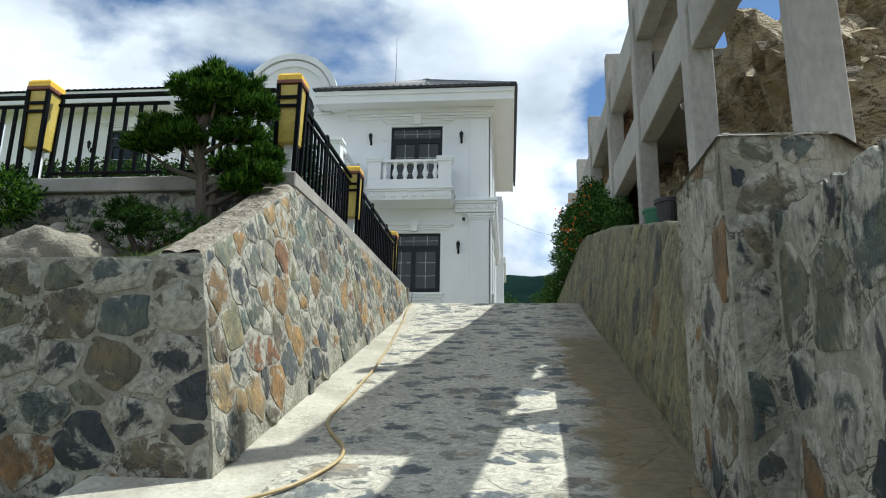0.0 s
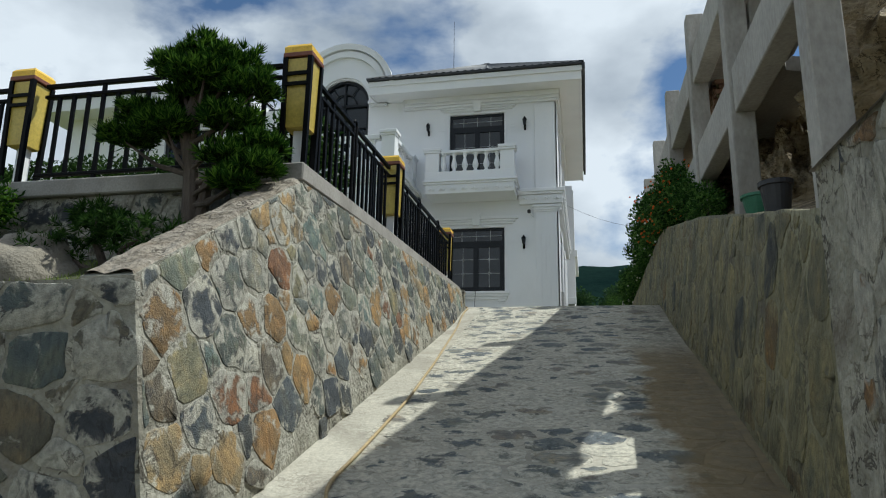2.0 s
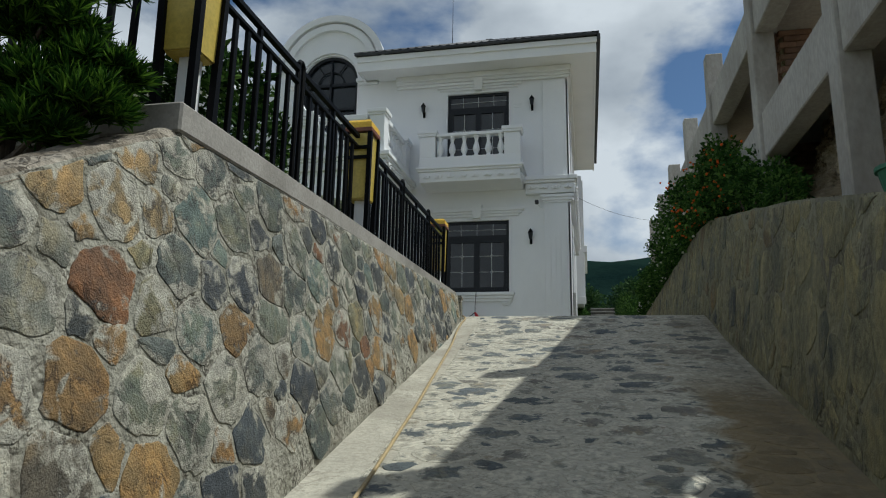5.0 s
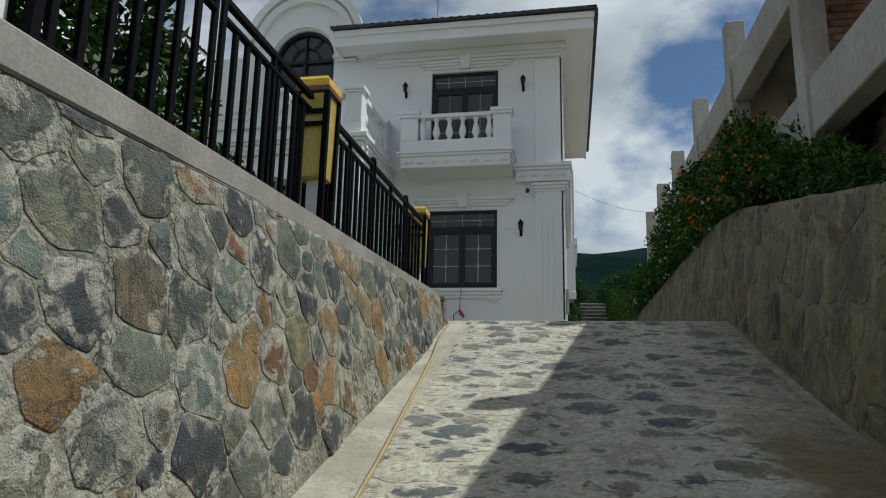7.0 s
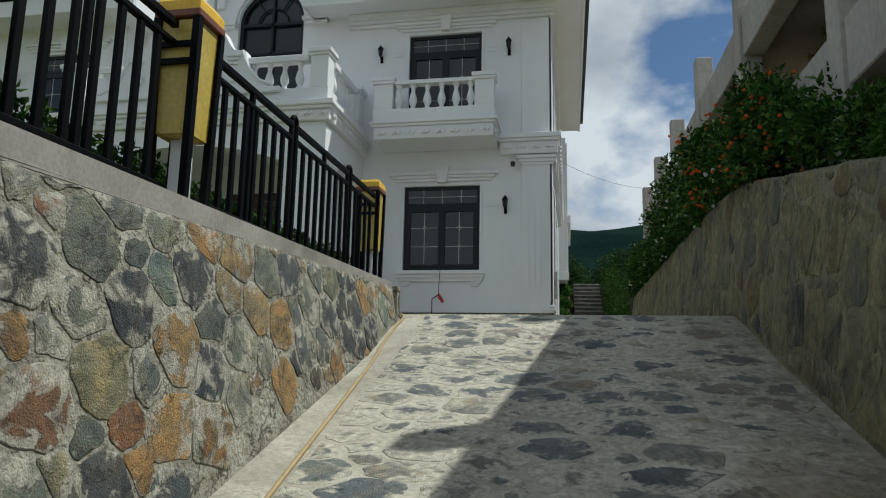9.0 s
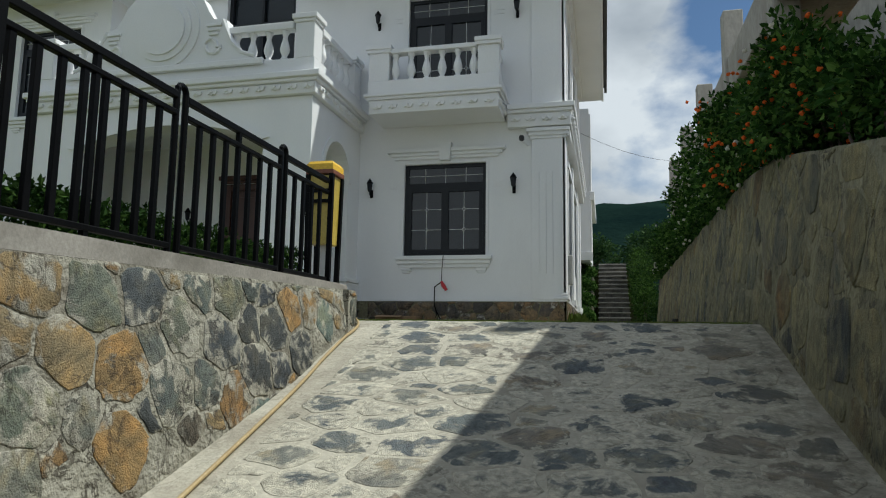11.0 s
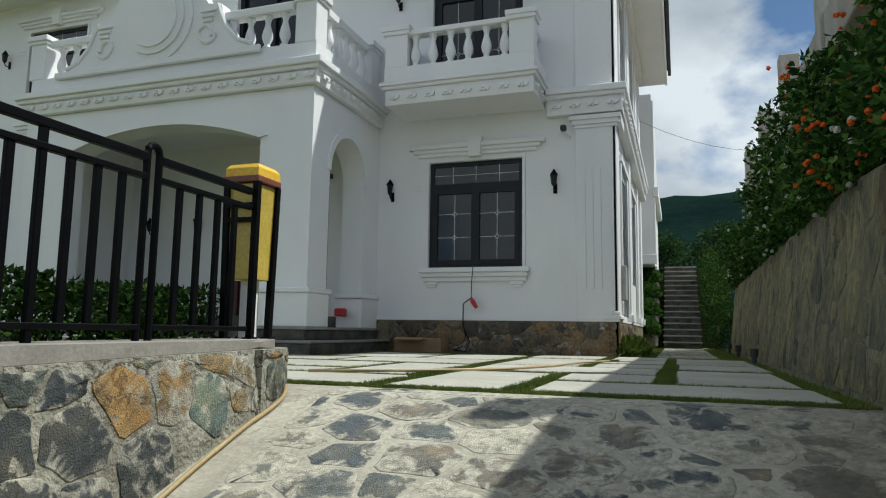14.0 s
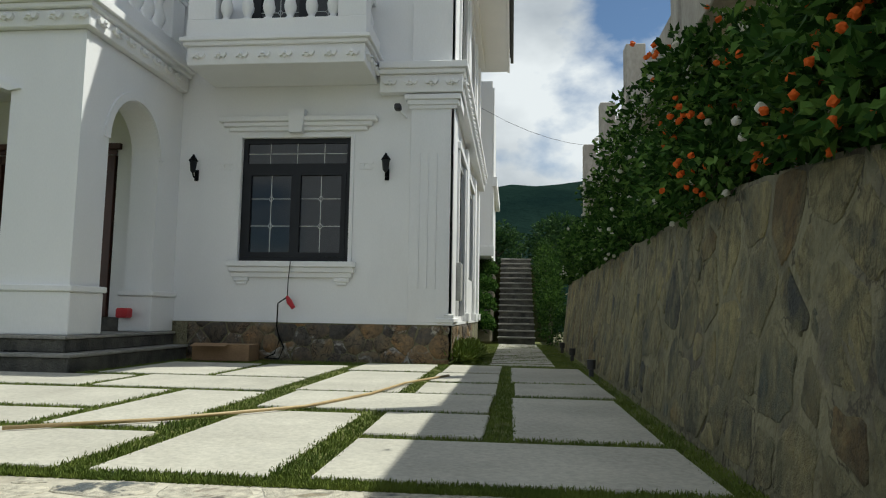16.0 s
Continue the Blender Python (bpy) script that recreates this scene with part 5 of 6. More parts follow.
for s in (-1, 1):
    bm = bmesh.new()
    tube(bm, [(CX + s * (0.98 + 0.02 * k) + s * 0.22 * math.cos(k * 0.55) * (1 - k / 16), PY - 0.03, 8.75 + 0.24 * math.sin(k * 0.55) * (1 - k / 16)) for k in range(14)], 0.035, 6)
    part("scroll", bm, M_WHITE, crest)
    bm = bmesh.new()
    tube(bm, [(CX + s * x, PY - 0.02, z) for x, z in ((2.0, 8.52), (1.72, 8.62), (1.5, 8.85), (1.38, 9.1), (1.3, 9.3))], 0.04, 6)
    part("scroll_edge", bm, M_WHITE, crest)
    for k in range(3):
        part("crest_bar", boxes((CX + s * 1.12 - 0.16 + 0.03 * k, CX + s * 1.12 + 0.16 - 0.03 * k, PY - 0.06, PY - 0.021, 9.18 - 0.09 * k, 9.23 - 0.09 * k), bev=0.006), M_WHITE, crest)
# entrance door in the shade of the portico
door = thing("entrance_door", (0, 0, 0), "", "")
door.parent = house
part("door_frame", boxes((-8.2, -8.03, 21.02, 21.2, 4.1, 6.7), (-6.23, -6.06, 21.02, 21.2, 4.1, 6.7), (-8.03, -6.23, 21.02, 21.2, 6.55, 6.7), (-8.25, -6.01, 20.98, 21.2, 6.702, 6.78), (-8.32, -5.94, 20.94, 21.2, 6.782, 6.88), bev=0.008), M_WOOD, door)
for a in (-8.03, -7.125):
    leaf = part("door_leaf", boxes((a, a + 0.89, 21.09, 21.15, 4.1, 6.55), bev=0.006), M_WOOD, door)
    part("door_panel", boxes((a + 0.15, a + 0.74, 21.07, 21.089, 4.3, 5.1), (a + 0.15, a + 0.74, 21.07, 21.089, 5.25, 6.4), bev=0.01), M_WOOD, leaf)
hpart("doorstep", boxes((-11, -5.0, 20.4, 21.0, FL, 4.10), bev=0.01), M_STEP)

# dark stone steps round the portico
for k, (ox, z0, z1) in enumerate(((0.30, 3.3, 3.70), (0.08, 3.702, FL - 0.002))):
    hpart("porch_step", boxes((PX0 - ox - 0.2, PX1 + ox, PY - ox - 0.05, 20.95, z0, z1 - 0.04), bev=0.012), M_STEP, "dark rough stone porch step")
    hpart("tread_slab", boxes((PX0 - ox - 0.23, PX1 + ox + 0.03, PY - ox - 0.085, 20.94, z1 - 0.04, z1), bev=0.008), M_STAIR, "worn grey stone tread")


# wall lanterns
def lantern(x, y, z):
    t = thing("wall_lantern", (x, y, z), "small black iron wall lantern with a curved arm", "wall lamp", "wall lanterns")
    bm2 = bmesh.new()
    lathe(bm2, [(0.012, 0.16), (0.02, 0.14), (0.035, 0.12), (0.075, 0.06), (0.07, 0.05)], 8, (0, -0.14, 0))
    part("cap", bm2, M_BLACK, t)
    bm2 = bmesh.new()
    lathe(bm2, [(0.062, 0.05), (0.045, -0.10), (0.03, -0.12), (0.012, -0.14)], 6, (0, -0.14, 0))
    part("glass_body", bm2, M_FRAME, t)
    bm2 = bmesh.new()
    tube(bm2, [(0, 0, -0.16), (0, -0.05, -0.20), (0, -0.11, -0.19), (0, -0.14, -0.13)], 0.012, 6)
    part("arm", bm2, M_BLACK, t)
    part("back_plate", boxes((-0.035, 0.035, -0.02, -0.0005, -0.24, -0.06), bev=0.008), M_BLACK, t)
    return t


for x, z in ((-4.66, 6.5), (-1.60, 6.5), (-4.58, 10.26), (-1.53, 10.26)):
    lantern(x, F - 0.001, z)
for x in (-10.2, -9.0):
    lantern(x, F - 0.001, 6.0)
lantern(-14.2, 20.449, 10.0)

cam_thing = thing("security_camera", (-1.42, 20.99, 7.28), "small white and black security camera on the wall", "camera")
part("camera_body", boxes((-0.055, 0.045, -0.23, -0.10, 0.03, 0.13), bev=0.02), M_DARKPOT, cam_thing)
bm = bmesh.new()
tube(bm, [(0.1, 0.0, -0.03), (0.1, -0.05, -0.04), (0.02, -0.12, 0.04)], 0.018, 6)
part("bracket", bm, M_WHITE, cam_thing)


# ---------- fence and lamp posts ----------
def loop_post(t, y, x=-2.34):
    """A pair of flat uprights joined by a round top."""
    bm2 = bmesh.new()
    pts = [(x, y - 0.045, 3.752), (x, y - 0.045, 4.81)] + [(x, y - 0.045 * math.cos(radians(a)), 4.81 + 0.05 * math.sin(radians(a))) for a in (30, 60, 90, 120, 150)] + [(x, y + 0.045, 4.81), (x, y + 0.045, 3.752)]
    tube(bm2, pts, 0.021, 8)
    return part("post", bm2, M_BLACK, t)


fence = thing("fence", (0, 0, 0), "black painted metal picket fence with two top rails", "fence")
PICKET = mesh_of(boxes((-0.014, 0.014, -0.020, 0.020, 3.87, 4.675), bev=0.003), "picket")
PICKET.materials.append(M_BLACK)


def pickets(t, a, b, along, fixed, step=0.145):
    n2 = int((b - a) / step)
    for k in range(1, n2):
        ob = new("picket", PICKET)
        ob.parent = t
        q = a + (b - a) * k / n2
        ob.matrix_basis = pose(fixed, q, 0) if along == "y" else pose(q, fixed, 0, 0, 0, 90)


def rails(t, a, b, along, fixed):
    for z, h in ((4.785, 0.022), (4.675, 0.016), (3.865, 0.016)):
        bm2 = boxes((fixed - 0.022, fixed + 0.022, a, b, z - h, z + h), bev=0.005) if along == "y" else boxes((a, b, fixed - 0.022, fixed + 0.022, z - h, z + h), bev=0.005)
        part("rail", bm2, M_BLACK, t)
    n2 = max(1, round((b - a) / 0.62))
    for k in range(1, n2):
        q = a + (b - a) * k / n2
        part("stay", boxes((fixed - 0.016, fixed + 0.016, q - 0.016, q + 0.016, 3.752, 4.775)) if along == "y" else boxes((q - 0.016, q + 0.016, fixed - 0.016, fixed + 0.016, 3.752, 4.775)), M_BLACK, t)


for a, b in ((6.76, 8.0), (8.1, 9.41), (9.69, 11.0), (11.1, 12.36), (12.46, 13.32)):
    rails(fence, a, b, "y", -2.34)
    pickets(fence, a, b, "y", -2.34)
for y in (8.05, 11.05, 12.41):
    loop_post(fence, y)

fence_f = thing("fence", (0, 0, 0), "black painted metal picket fence above the planting bed", "fence")
for a, b in ((-5.02, -3.72), (-3.66, -2.52), (-8.2, -5.38), (-11.5, -8.25)):
    rails(fence_f, a, b, "x", 6.58)
    pickets(fence_f, a, b, "x", 6.58)


def lamp_post(x, y):
    t = thing("lamp_post", (x, y, coping_z(y)), "square fence lamp with yellow panels and yellow cap on black posts", "lamp post", "fence lamps")
    w, wt = 0.112, 0.118
    for sx, sy in ((-1, -1), (1, -1), (1, 1), (-1, 1)):
        bm2 = bmesh.new()
        a = [(sx * w * 0.93, sy * w * 0.93, 0.0), (sx * wt, sy * wt, 1.06)]
        vs = []
        for px, py, pz in a:
            vs.append([bm2.verts.new((px + dx, py + dy, pz)) for dx, dy in ((-0.021, -0.021), (0.021, -0.021), (0.021, 0.021), (-0.021, 0.021))])
        for k in range(4):
            bm2.faces.new((vs[0][k], vs[0][(k + 1) % 4], vs[1][(k + 1) % 4], vs[1][k]))
        bm2.faces.new(vs[0][::-1])
        bm2.faces.new(vs[1])
        part("post", bm2, M_BLACK, t)
        part("foot_plate", boxes((sx * w * 0.93 - 0.035, sx * w * 0.93 + 0.035, sy * w * 0.93 - 0.035, sy * w * 0.93 + 0.035, 0.0, 0.012)), M_BLACK, t)
    for turn in range(4):
        bm2 = bmesh.new()
        a, b = 0.092, 0.105
        lo = [(-a, -a - 0.012, 0.40), (a, -a - 0.012, 0.40), (b, -b - 0.012, 1.05), (-b, -b - 0.012, 1.05)]
        f0 = [bm2.verts.new(p) for p in lo]
        f1 = [bm2.verts.new((p[0], p[1] + 0.008, p[2])) for p in lo]
        bm2.faces.new(f0)
        bm2.faces.new(f1[::-1])
        for k in range(4):
            bm2.faces.new((f0[k], f1[k], f1[(k + 1) % 4], f0[(k + 1) % 4]))
        ob = part("panel", bm2, M_YELLOW, t)
        ob.matrix_basis = pose(0, 0, 0, 0, 0, 90 * turn)
    part("panel_bottom", boxes((-0.092, 0.092, -0.092, 0.092, 0.395, 0.402)), M_YELLOW, t)
    part("top_band", boxes((-0.14, 0.14, -0.14, 0.14, 1.06, 1.105), bev=0.006), M_BROWN, t)
    bm2 = bmesh.new()
    vs0 = [bm2.verts.new((sx * 0.132, sy * 0.132, 1.105)) for sx, sy in ((-1, -1), (1, -1), (1, 1), (-1, 1))]
    vs1 = [bm2.verts.new((sx * 0.132, sy * 0.132, 1.16)) for sx, sy in ((-1, -1), (1, -1), (1, 1), (-1, 1))]
    vs2 = [bm2.verts.new((sx * 0.110, sy * 0.110, 1.19)) for sx, sy in ((-1, -1), (1, -1), (1, 1), (-1, 1))]
    for p, q in ((vs0, vs1), (vs1, vs2)):
        for k in range(4):
            bm2.faces.new((p[k], p[(k + 1) % 4], q[(k + 1) % 4], q[k]))
    bm2.faces.new(vs0[::-1])
    bm2.faces.new(vs2)
    part("cap", bm2, M_CAP, t)
    for z in (0.80, 0.90):
        part("cross_bar", boxes((-0.12, 0.12, -0.14, -0.122, z - 0.016, z + 0.016)), M_BLACK, t)
    part("inner_tube", boxes((-0.05, 0.05, -0.02, 0.06, 0.0, 0.396), bev=0.004), M_WHITE, t, "white square inner tube")
    return t


lampA = lamp_post(-2.34, 6.62)
for x, y in ((-2.34, 9.55), (-2.43, 13.46), (-5.2, 6.58)):
    copy_thing(lampA, pose(x, y, coping_z(y)))

# ---------- forecourt paving ----------
rng = random.Random(11)
paving = tagged(new("paving"), "large pale slabs with grass joints on the forecourt", "paving", "", "structure")
PLAN = [
    (-0.55, 1.22, 13.84, 14.80), (-0.57, 0.16, 14.95, 15.84), (0.33, 1.21, 14.97, 17.00), (-1.58, -0.75, 13.84, 15.78), (-2.90, -1.76, 13.84, 14.78),
    (-2.62, -1.88, 14.95, 16.88), (-1.62, 0.16, 15.98, 17.04), (-0.57, 0.19, 17.16, 18.12), (-0.56, 0.19, 18.26, 19.30), (0.35, 1.24, 17.14, 18.22),
    (0.32, 1.25, 18.40, 20.50), (-1.70, -0.72, 17.17, 19.36), (-3.66, -1.92, 17.04, 18.18), (-3.00, -1.92, 18.32, 20.10), (-1.76, -0.72, 19.48, 20.70),
    (-4.90, -2.76, 15.74, 16.88), (-4.30, -2.76, 14.95, 15.60), (-4.40, -3.14, 18.34, 20.10), (-5.60, -3.80, 17.04, 18.06), (-0.56, 0.18, 19.44, 20.72),
    (-5.90, -4.44, 14.20, 15.60), (-4.30, -3.04, 13.90, 14.80),
]


def slab_piece(x0, x1, y0, y1, z=S, t=0.06):
    c = ((x0 + x1) / 2, (y0 + y1) / 2)
    j = [rng.uniform(-0.012, 0.012) for _ in range(8)]
    q = [(x0 - c[0] + j[0], y0 - c[1] + j[1]), (x1 - c[0] + j[2], y0 - c[1] + j[3]), (x1 - c[0] + j[4], y1 - c[1] + j[5]), (x0 - c[0] + j[6], y1 - c[1] + j[7])]
    bm2 = bmesh.new()
    prism(bm2, q, "z", -t, 0.0)
    bmesh.ops.bevel(bm2, geom=[e for e in bm2.edges if e.verts[0].co.z > -0.01 and e.verts[1].co.z > -0.01], offset=0.008, segments=1, affect="EDGES")
    ob = part("slab", bm2, M_SLAB, paving)
    ob.location = (c[0], c[1], z + rng.uniform(-0.004, 0.006))
    return ob


SLABS = []
for x0, x1, y0, y1 in PLAN:
    SLABS.append((x0, x1, y0, y1))
for k in range(18):
    y = 20.95 + k * 0.43
    SLABS.append((0.0, 0.95, y, y + 0.27))
for s_ in SLABS:
    slab_piece(*s_)


def on_slab(x, y, m=0.0):
    return any(a - m < x < b + m and c - m < y < d + m for a, b, c, d in SLABS)


pts = []
while len(pts) < 70000:
    x, y = rng.uniform(-5.9, 1.4), 13.70 + 15.0 * rng.random() ** 2.0
    if x < -4.6 and y > 18.1 or y > 20.9 and x < -0.5:
        continue
    if not on_slab(x, y, -0.012) and (x < 1.32 or rng.random() < 0.3) and noise.noise((x * 2, y * 2, 0)) + noise.noise((x * 7, y * 7, 3)) > -0.62:
        pts.append(((x, y, S - 0.022), (0, 0, 0.6)))
gr = part("grass_joint", leaves(pts, 0.034, 0.009, rng, 0.6, 0.9, 0.1), M_GRASS, None)
tagged(gr, "short green grass between the paving slabs", "grass", "", "stuff")
pts = [((rng.uniform(-10, -2.5), rng.uniform(4.6, 6.4), 0), (0, 0, 0.5)) for _ in range(6000)]
pts = [((p[0], p[1], 2.3 + 0.75 * ((p[1] - 4.5) / 2.15) ** 0.8 + 0.35 * max(0, p[0] + 3.0) * ((p[1] - 4.5) / 2.15) - 0.03 + 0.07 * noise.noise((p[0] * 1.7, p[1] * 1.7, 0))), o) for p, o in pts]
gr = part("bed_grass", leaves(pts, 0.06, 0.008, rng, 0.5, 0.9, 0.1), M_GRASS, None)
tagged(gr, "sparse short grass in the planting bed", "grass", "", "stuff")

# ---------- stairs at the far end of the path ----------
stairs = thing("garden_stairs", (0, 0, 0), "long straight flight of grey stone garden steps", "stairs", "", "structure")
NST = 15
for k in range(NST):
    part("tread", boxes((-0.03, 0.93, 28.9 + k * 0.32, 28.9 + NST * 0.32 + 0.5, S - 0.1 + k * 0.175, S + (k + 1) * 0.175 - 0.045)), M_STEP, stairs)
    part("step_slab", boxes((-0.05, 0.95, 28.87 + k * 0.32, 28.9 + (k + 1) * 0.32, S + (k + 1) * 0.175 - 0.043, S + (k + 1) * 0.175), bev=0.006), M_STAIR, stairs)
for k, z in enumerate((3.5, 4.05, 4.6, 5.15)):
    tagged(part("garden_border", boxes((-1.2, -0.2, 28.9 + k * 1.0, 30.4 + k * 1.0, z, z + 0.36), bev=0.05), M_BOULDER), "low stone border of a terraced garden bed", "stone border", "garden borders")


# ---------- plants ----------
def bush(name, blobs, count, length, width, material, label, category, seed, up=0.2, spread=0.8, wood=True, base=None):
    r = random.Random(seed)
    pts2 = []
    vol = [b[1][0] * b[1][1] * b[1][2] for b in blobs]
    for (c, rad), v in zip(blobs, vol):
        for _ in range(int(count * v ** 0.75 / sum(q ** 0.75 for q in vol))):
            p, d = in_blob(c, rad, r, 0.35)
            pts2.append((p, d * 0.8))
    c0 = base or (blobs[0][0][0], blobs[0][0][1], blobs[0][0][2] - blobs[0][1][2])
    t = thing(name, (0, 0, 0), label, category)
    part("crown", leaves(pts2, length, width, r, spread, up), material, t)
    if wood:
        bm2 = bmesh.new()
        for c, rad in blobs[:14]:
            m = Vector(c0).lerp(Vector(c), 0.5) + Vector((r.uniform(-.05, .05), r.uniform(-.05, .05), 0))
            tube(bm2, [c0, m, c], [0.016, 0.012, 0.005], 5)
        part("stem", bm2, M_BARK, t)
    return t


# podocarpus in the bed: trunk, limbs, and pads of strap-like leaves
rng = random.Random(21)
tree = thing("podocarpus_tree", (0, 0, 0), "pruned podocarpus tree with tiered dark green foliage pads", "tree")
TB = Vector((-2.98, 6.0, 2.85))
trunk = [TB, TB + Vector((0.05, 0, 0.35)), TB + Vector((0.0, 0.02, 0.75)), TB + Vector((-0.08, 0, 1.1)), TB + Vector((-0.02, 0, 1.4)), TB + Vector((0.0, 0.0, 1.62))]
bm = bmesh.new()
tube(bm, trunk, [0.10, 0.075, 0.06, 0.05, 0.04, 0.02], 10)
tube(bm, [TB + Vector((0.10, -0.05, -0.05)), TB + Vector((0.13, 0, 0.3)), TB + Vector((0.16, 0.0, 0.6)), TB + Vector((0.3, -0.05, 0.85))], [0.07, 0.055, 0.045, 0.02], 8)
part("trunk", bm, M_BARK, tree)
PADS = [((0.0, 0, 2.05), (0.34, 0.32, 0.16)), ((-0.28, 0, 1.92), (0.32, 0.3, 0.17)), ((0.30, 0, 1.88), (0.36, 0.34, 0.19)), ((0.12, -0.15, 1.72), (0.34, 0.3, 0.16)), ((0.55, 0, 1.62), (0.30, 0.3, 0.17)),
        ((-0.50, 0, 1.42), (0.40, 0.34, 0.17)), ((-0.78, 0, 1.22), (0.26, 0.26, 0.13)), ((-0.25, -0.1, 1.25), (0.34, 0.3, 0.15)), ((0.38, -0.1, 1.28), (0.34, 0.3, 0.16)), ((0.62, 0.05, 1.08), (0.26, 0.26, 0.15)),
        ((0.42, -0.12, 0.92), (0.28, 0.25, 0.19)), ((0.70, -0.06, 0.82), (0.24, 0.24, 0.17)), ((0.52, -0.15, 0.66), (0.22, 0.2, 0.14)), ((-0.1, 0.05, 1.62), (0.3, 0.3, 0.14))]
bm = bmesh.new()
PADS = [((c[0] * 0.86 + 0.04, c[1], c[2] * 0.86), (r_[0] * 0.80, r_[1] * 0.82, r_[2] * 0.52)) for c, r_ in PADS]
for c, r_ in PADS:
    e = TB + Vector(c)
    s0 = TB + Vector((0, 0, max(0.45, c[2] * 0.78 - 0.1)))
    tube(bm, [s0, s0.lerp(e, 0.5) + Vector((0, 0, -0.06)), e], [0.026, 0.02, 0.008], 6)
part("limb", bm, M_BARK, tree)
pts = []
for c, r_ in PADS:
    for _ in range(105):
        p, d = in_blob(TB + Vector(c), r_, rng, 0.25)
        p.z += 0.5 * abs(p.z - TB.z - c[2])
        for _ in range(24):
            pts.append((p, Vector((d.x * 0.45, d.y * 0.45, 0.55))))
part("crown", leaves(pts, 0.095, 0.012, rng, 0.6, 0.35, 0.06), M_NEEDLE, tree)

rng = random.Random(22)
small = thing("bonsai_bush", (0, 0, 0), "low spreading dark green bonsai bush on the bed", "bush")
SB = Vector((-3.35, 5.5, 2.72))
bm = bmesh.new()
pts = []
for c, r_ in (((0, 0, 0.28), (0.34, 0.3, 0.13)), ((-0.32, -0.1, 0.12), (0.28, 0.25, 0.11)), ((0.38, 0, 0.22), (0.34, 0.3, 0.16)), ((0.62, 0.1, 0.1), (0.24, 0.24, 0.14)), ((-0.1, 0.1, 0.42), (0.2, 0.2, 0.09))):
    tube(bm, [SB + Vector((0.15, 0, -0.1)), SB + Vector(c) * 0.6, SB + Vector(c)], [0.03, 0.02, 0.006], 6)
    for _ in range(70):
        p, d = in_blob(SB + Vector(c), r_, rng, 0.25)
        for _ in range(16):
            pts.append((p, d * 0.5))
part("stem", bm, M_BARK, small)
part("crown", leaves(pts, 0.07, 0.011, rng, 0.8, 0.25, 0.06), M_HEDGE, small)
bush("bed_shrub", [((-5.15, 6.0, 3.42), (0.5, 0.35, 0.28)), ((-5.7, 5.9, 3.3), (0.5, 0.4, 0.3))], 5200, 0.07, 0.02, M_NEEDLE, "low rounded green shrub beside the fence", "shrub", 31)

bm = rock_mesh((-3.85, 5.3, 2.50), (0.5, 0.4, 0.40), random.Random(9), 4, 0.22, 1.1)
tagged(part("boulder", bm, M_BOULDER, smoothed=True), "pale rounded boulder lying in the planting bed", "boulder")

# hedges behind the fence
rng = random.Random(33)
for name, a, b, lab in (("hedge", (-3.05, 6.9), (-2.58, 13.4), "clipped low green hedge inside the fence"), ("hedge", (-11, 6.8), (-2.7, 7.25), "clipped low green hedge behind the front fence")):
    t = thing(name, (0, 0, 0), lab, "hedge")
    pts = []
    for _ in range(17000):
        x, y = rng.uniform(a[0], b[0]), rng.uniform(a[1], b[1])
        z = 3.55 + 0.56 * rng.random() ** 0.5 + 0.08 * noise.noise((x * 2, y * 2, 0))
        pts.append(((x, y, z), (0, 0, 0.2)))
    part("crown", leaves(pts, 0.055, 0.03, rng, 0.9, 0.3), M_HEDGE, t)
    for k in range(24):
        x, y = a[0] + (b[0] - a[0]) * (k + 0.5) / 24 if b[0] - a[0] > 2 else (a[0] + b[0]) / 2, (a[1] + b[1]) / 2 if b[0] - a[0] > 2 else a[1] + (b[1] - a[1]) * (k + 0.5) / 24
        bm = bmesh.new()
        tube(bm, [(x, y, S - 0.05), (x + 0.02, y + 0.02, S + 0.2), (x, y, S + 0.38)], [0.014, 0.011, 0.005], 5)
        part("stem", bm, M_BARK, t)
bush("garden_shrub", [((-2.62, 7.15, 4.3), (0.22, 0.3, 0.32)), ((-2.6, 7.6, 4.45), (0.22, 0.25, 0.25)), ((-2.6, 8.0, 4.2), (0.2, 0.3, 0.3))], 1800, 0.09, 0.035, M_LEAF, "leafy green shrub growing through the fence", "shrub", 35, base=(-2.65, 7.5, 3.5))

# flowering lantana that spills over the right-hand wall
rng = random.Random(41)
blobs = []
y = 11.9
while y < 27.5:
    k = min(1.0, (y - 11.4) / 2.2)
    for _ in range(3):
        x = right_face(min(y, 26.9), 1) + rng.uniform(-0.02, 0.7)
        blobs.append(((x, y + rng.uniform(-0.2, 0.2), right_top(y) + rng.uniform(0.0, 1.0) * k * (0.95 if y < 14 else 0.78 if y < 21 else 0.6) + 0.24), (rng.uniform(0.28, 0.5) * (0.6 + 0.4 * k), rng.uniform(0.3, 0.55), rng.uniform(0.25, 0.45) * (0.6 + 0.4 * k))))
    if rng.random() < 0.6:
        blobs.append(((right_face(y, 1) - 0.05, y, right_top(y) + 0.18), (0.2, 0.35, 0.2)))
    y += 0.36
lantana = bush("lantana_hedge", blobs, 95000, 0.072, 0.046, M_LEAF, "dense flowering lantana spilling over the stone wall", "shrub", 42, 0.1, 0.8, wood=False)
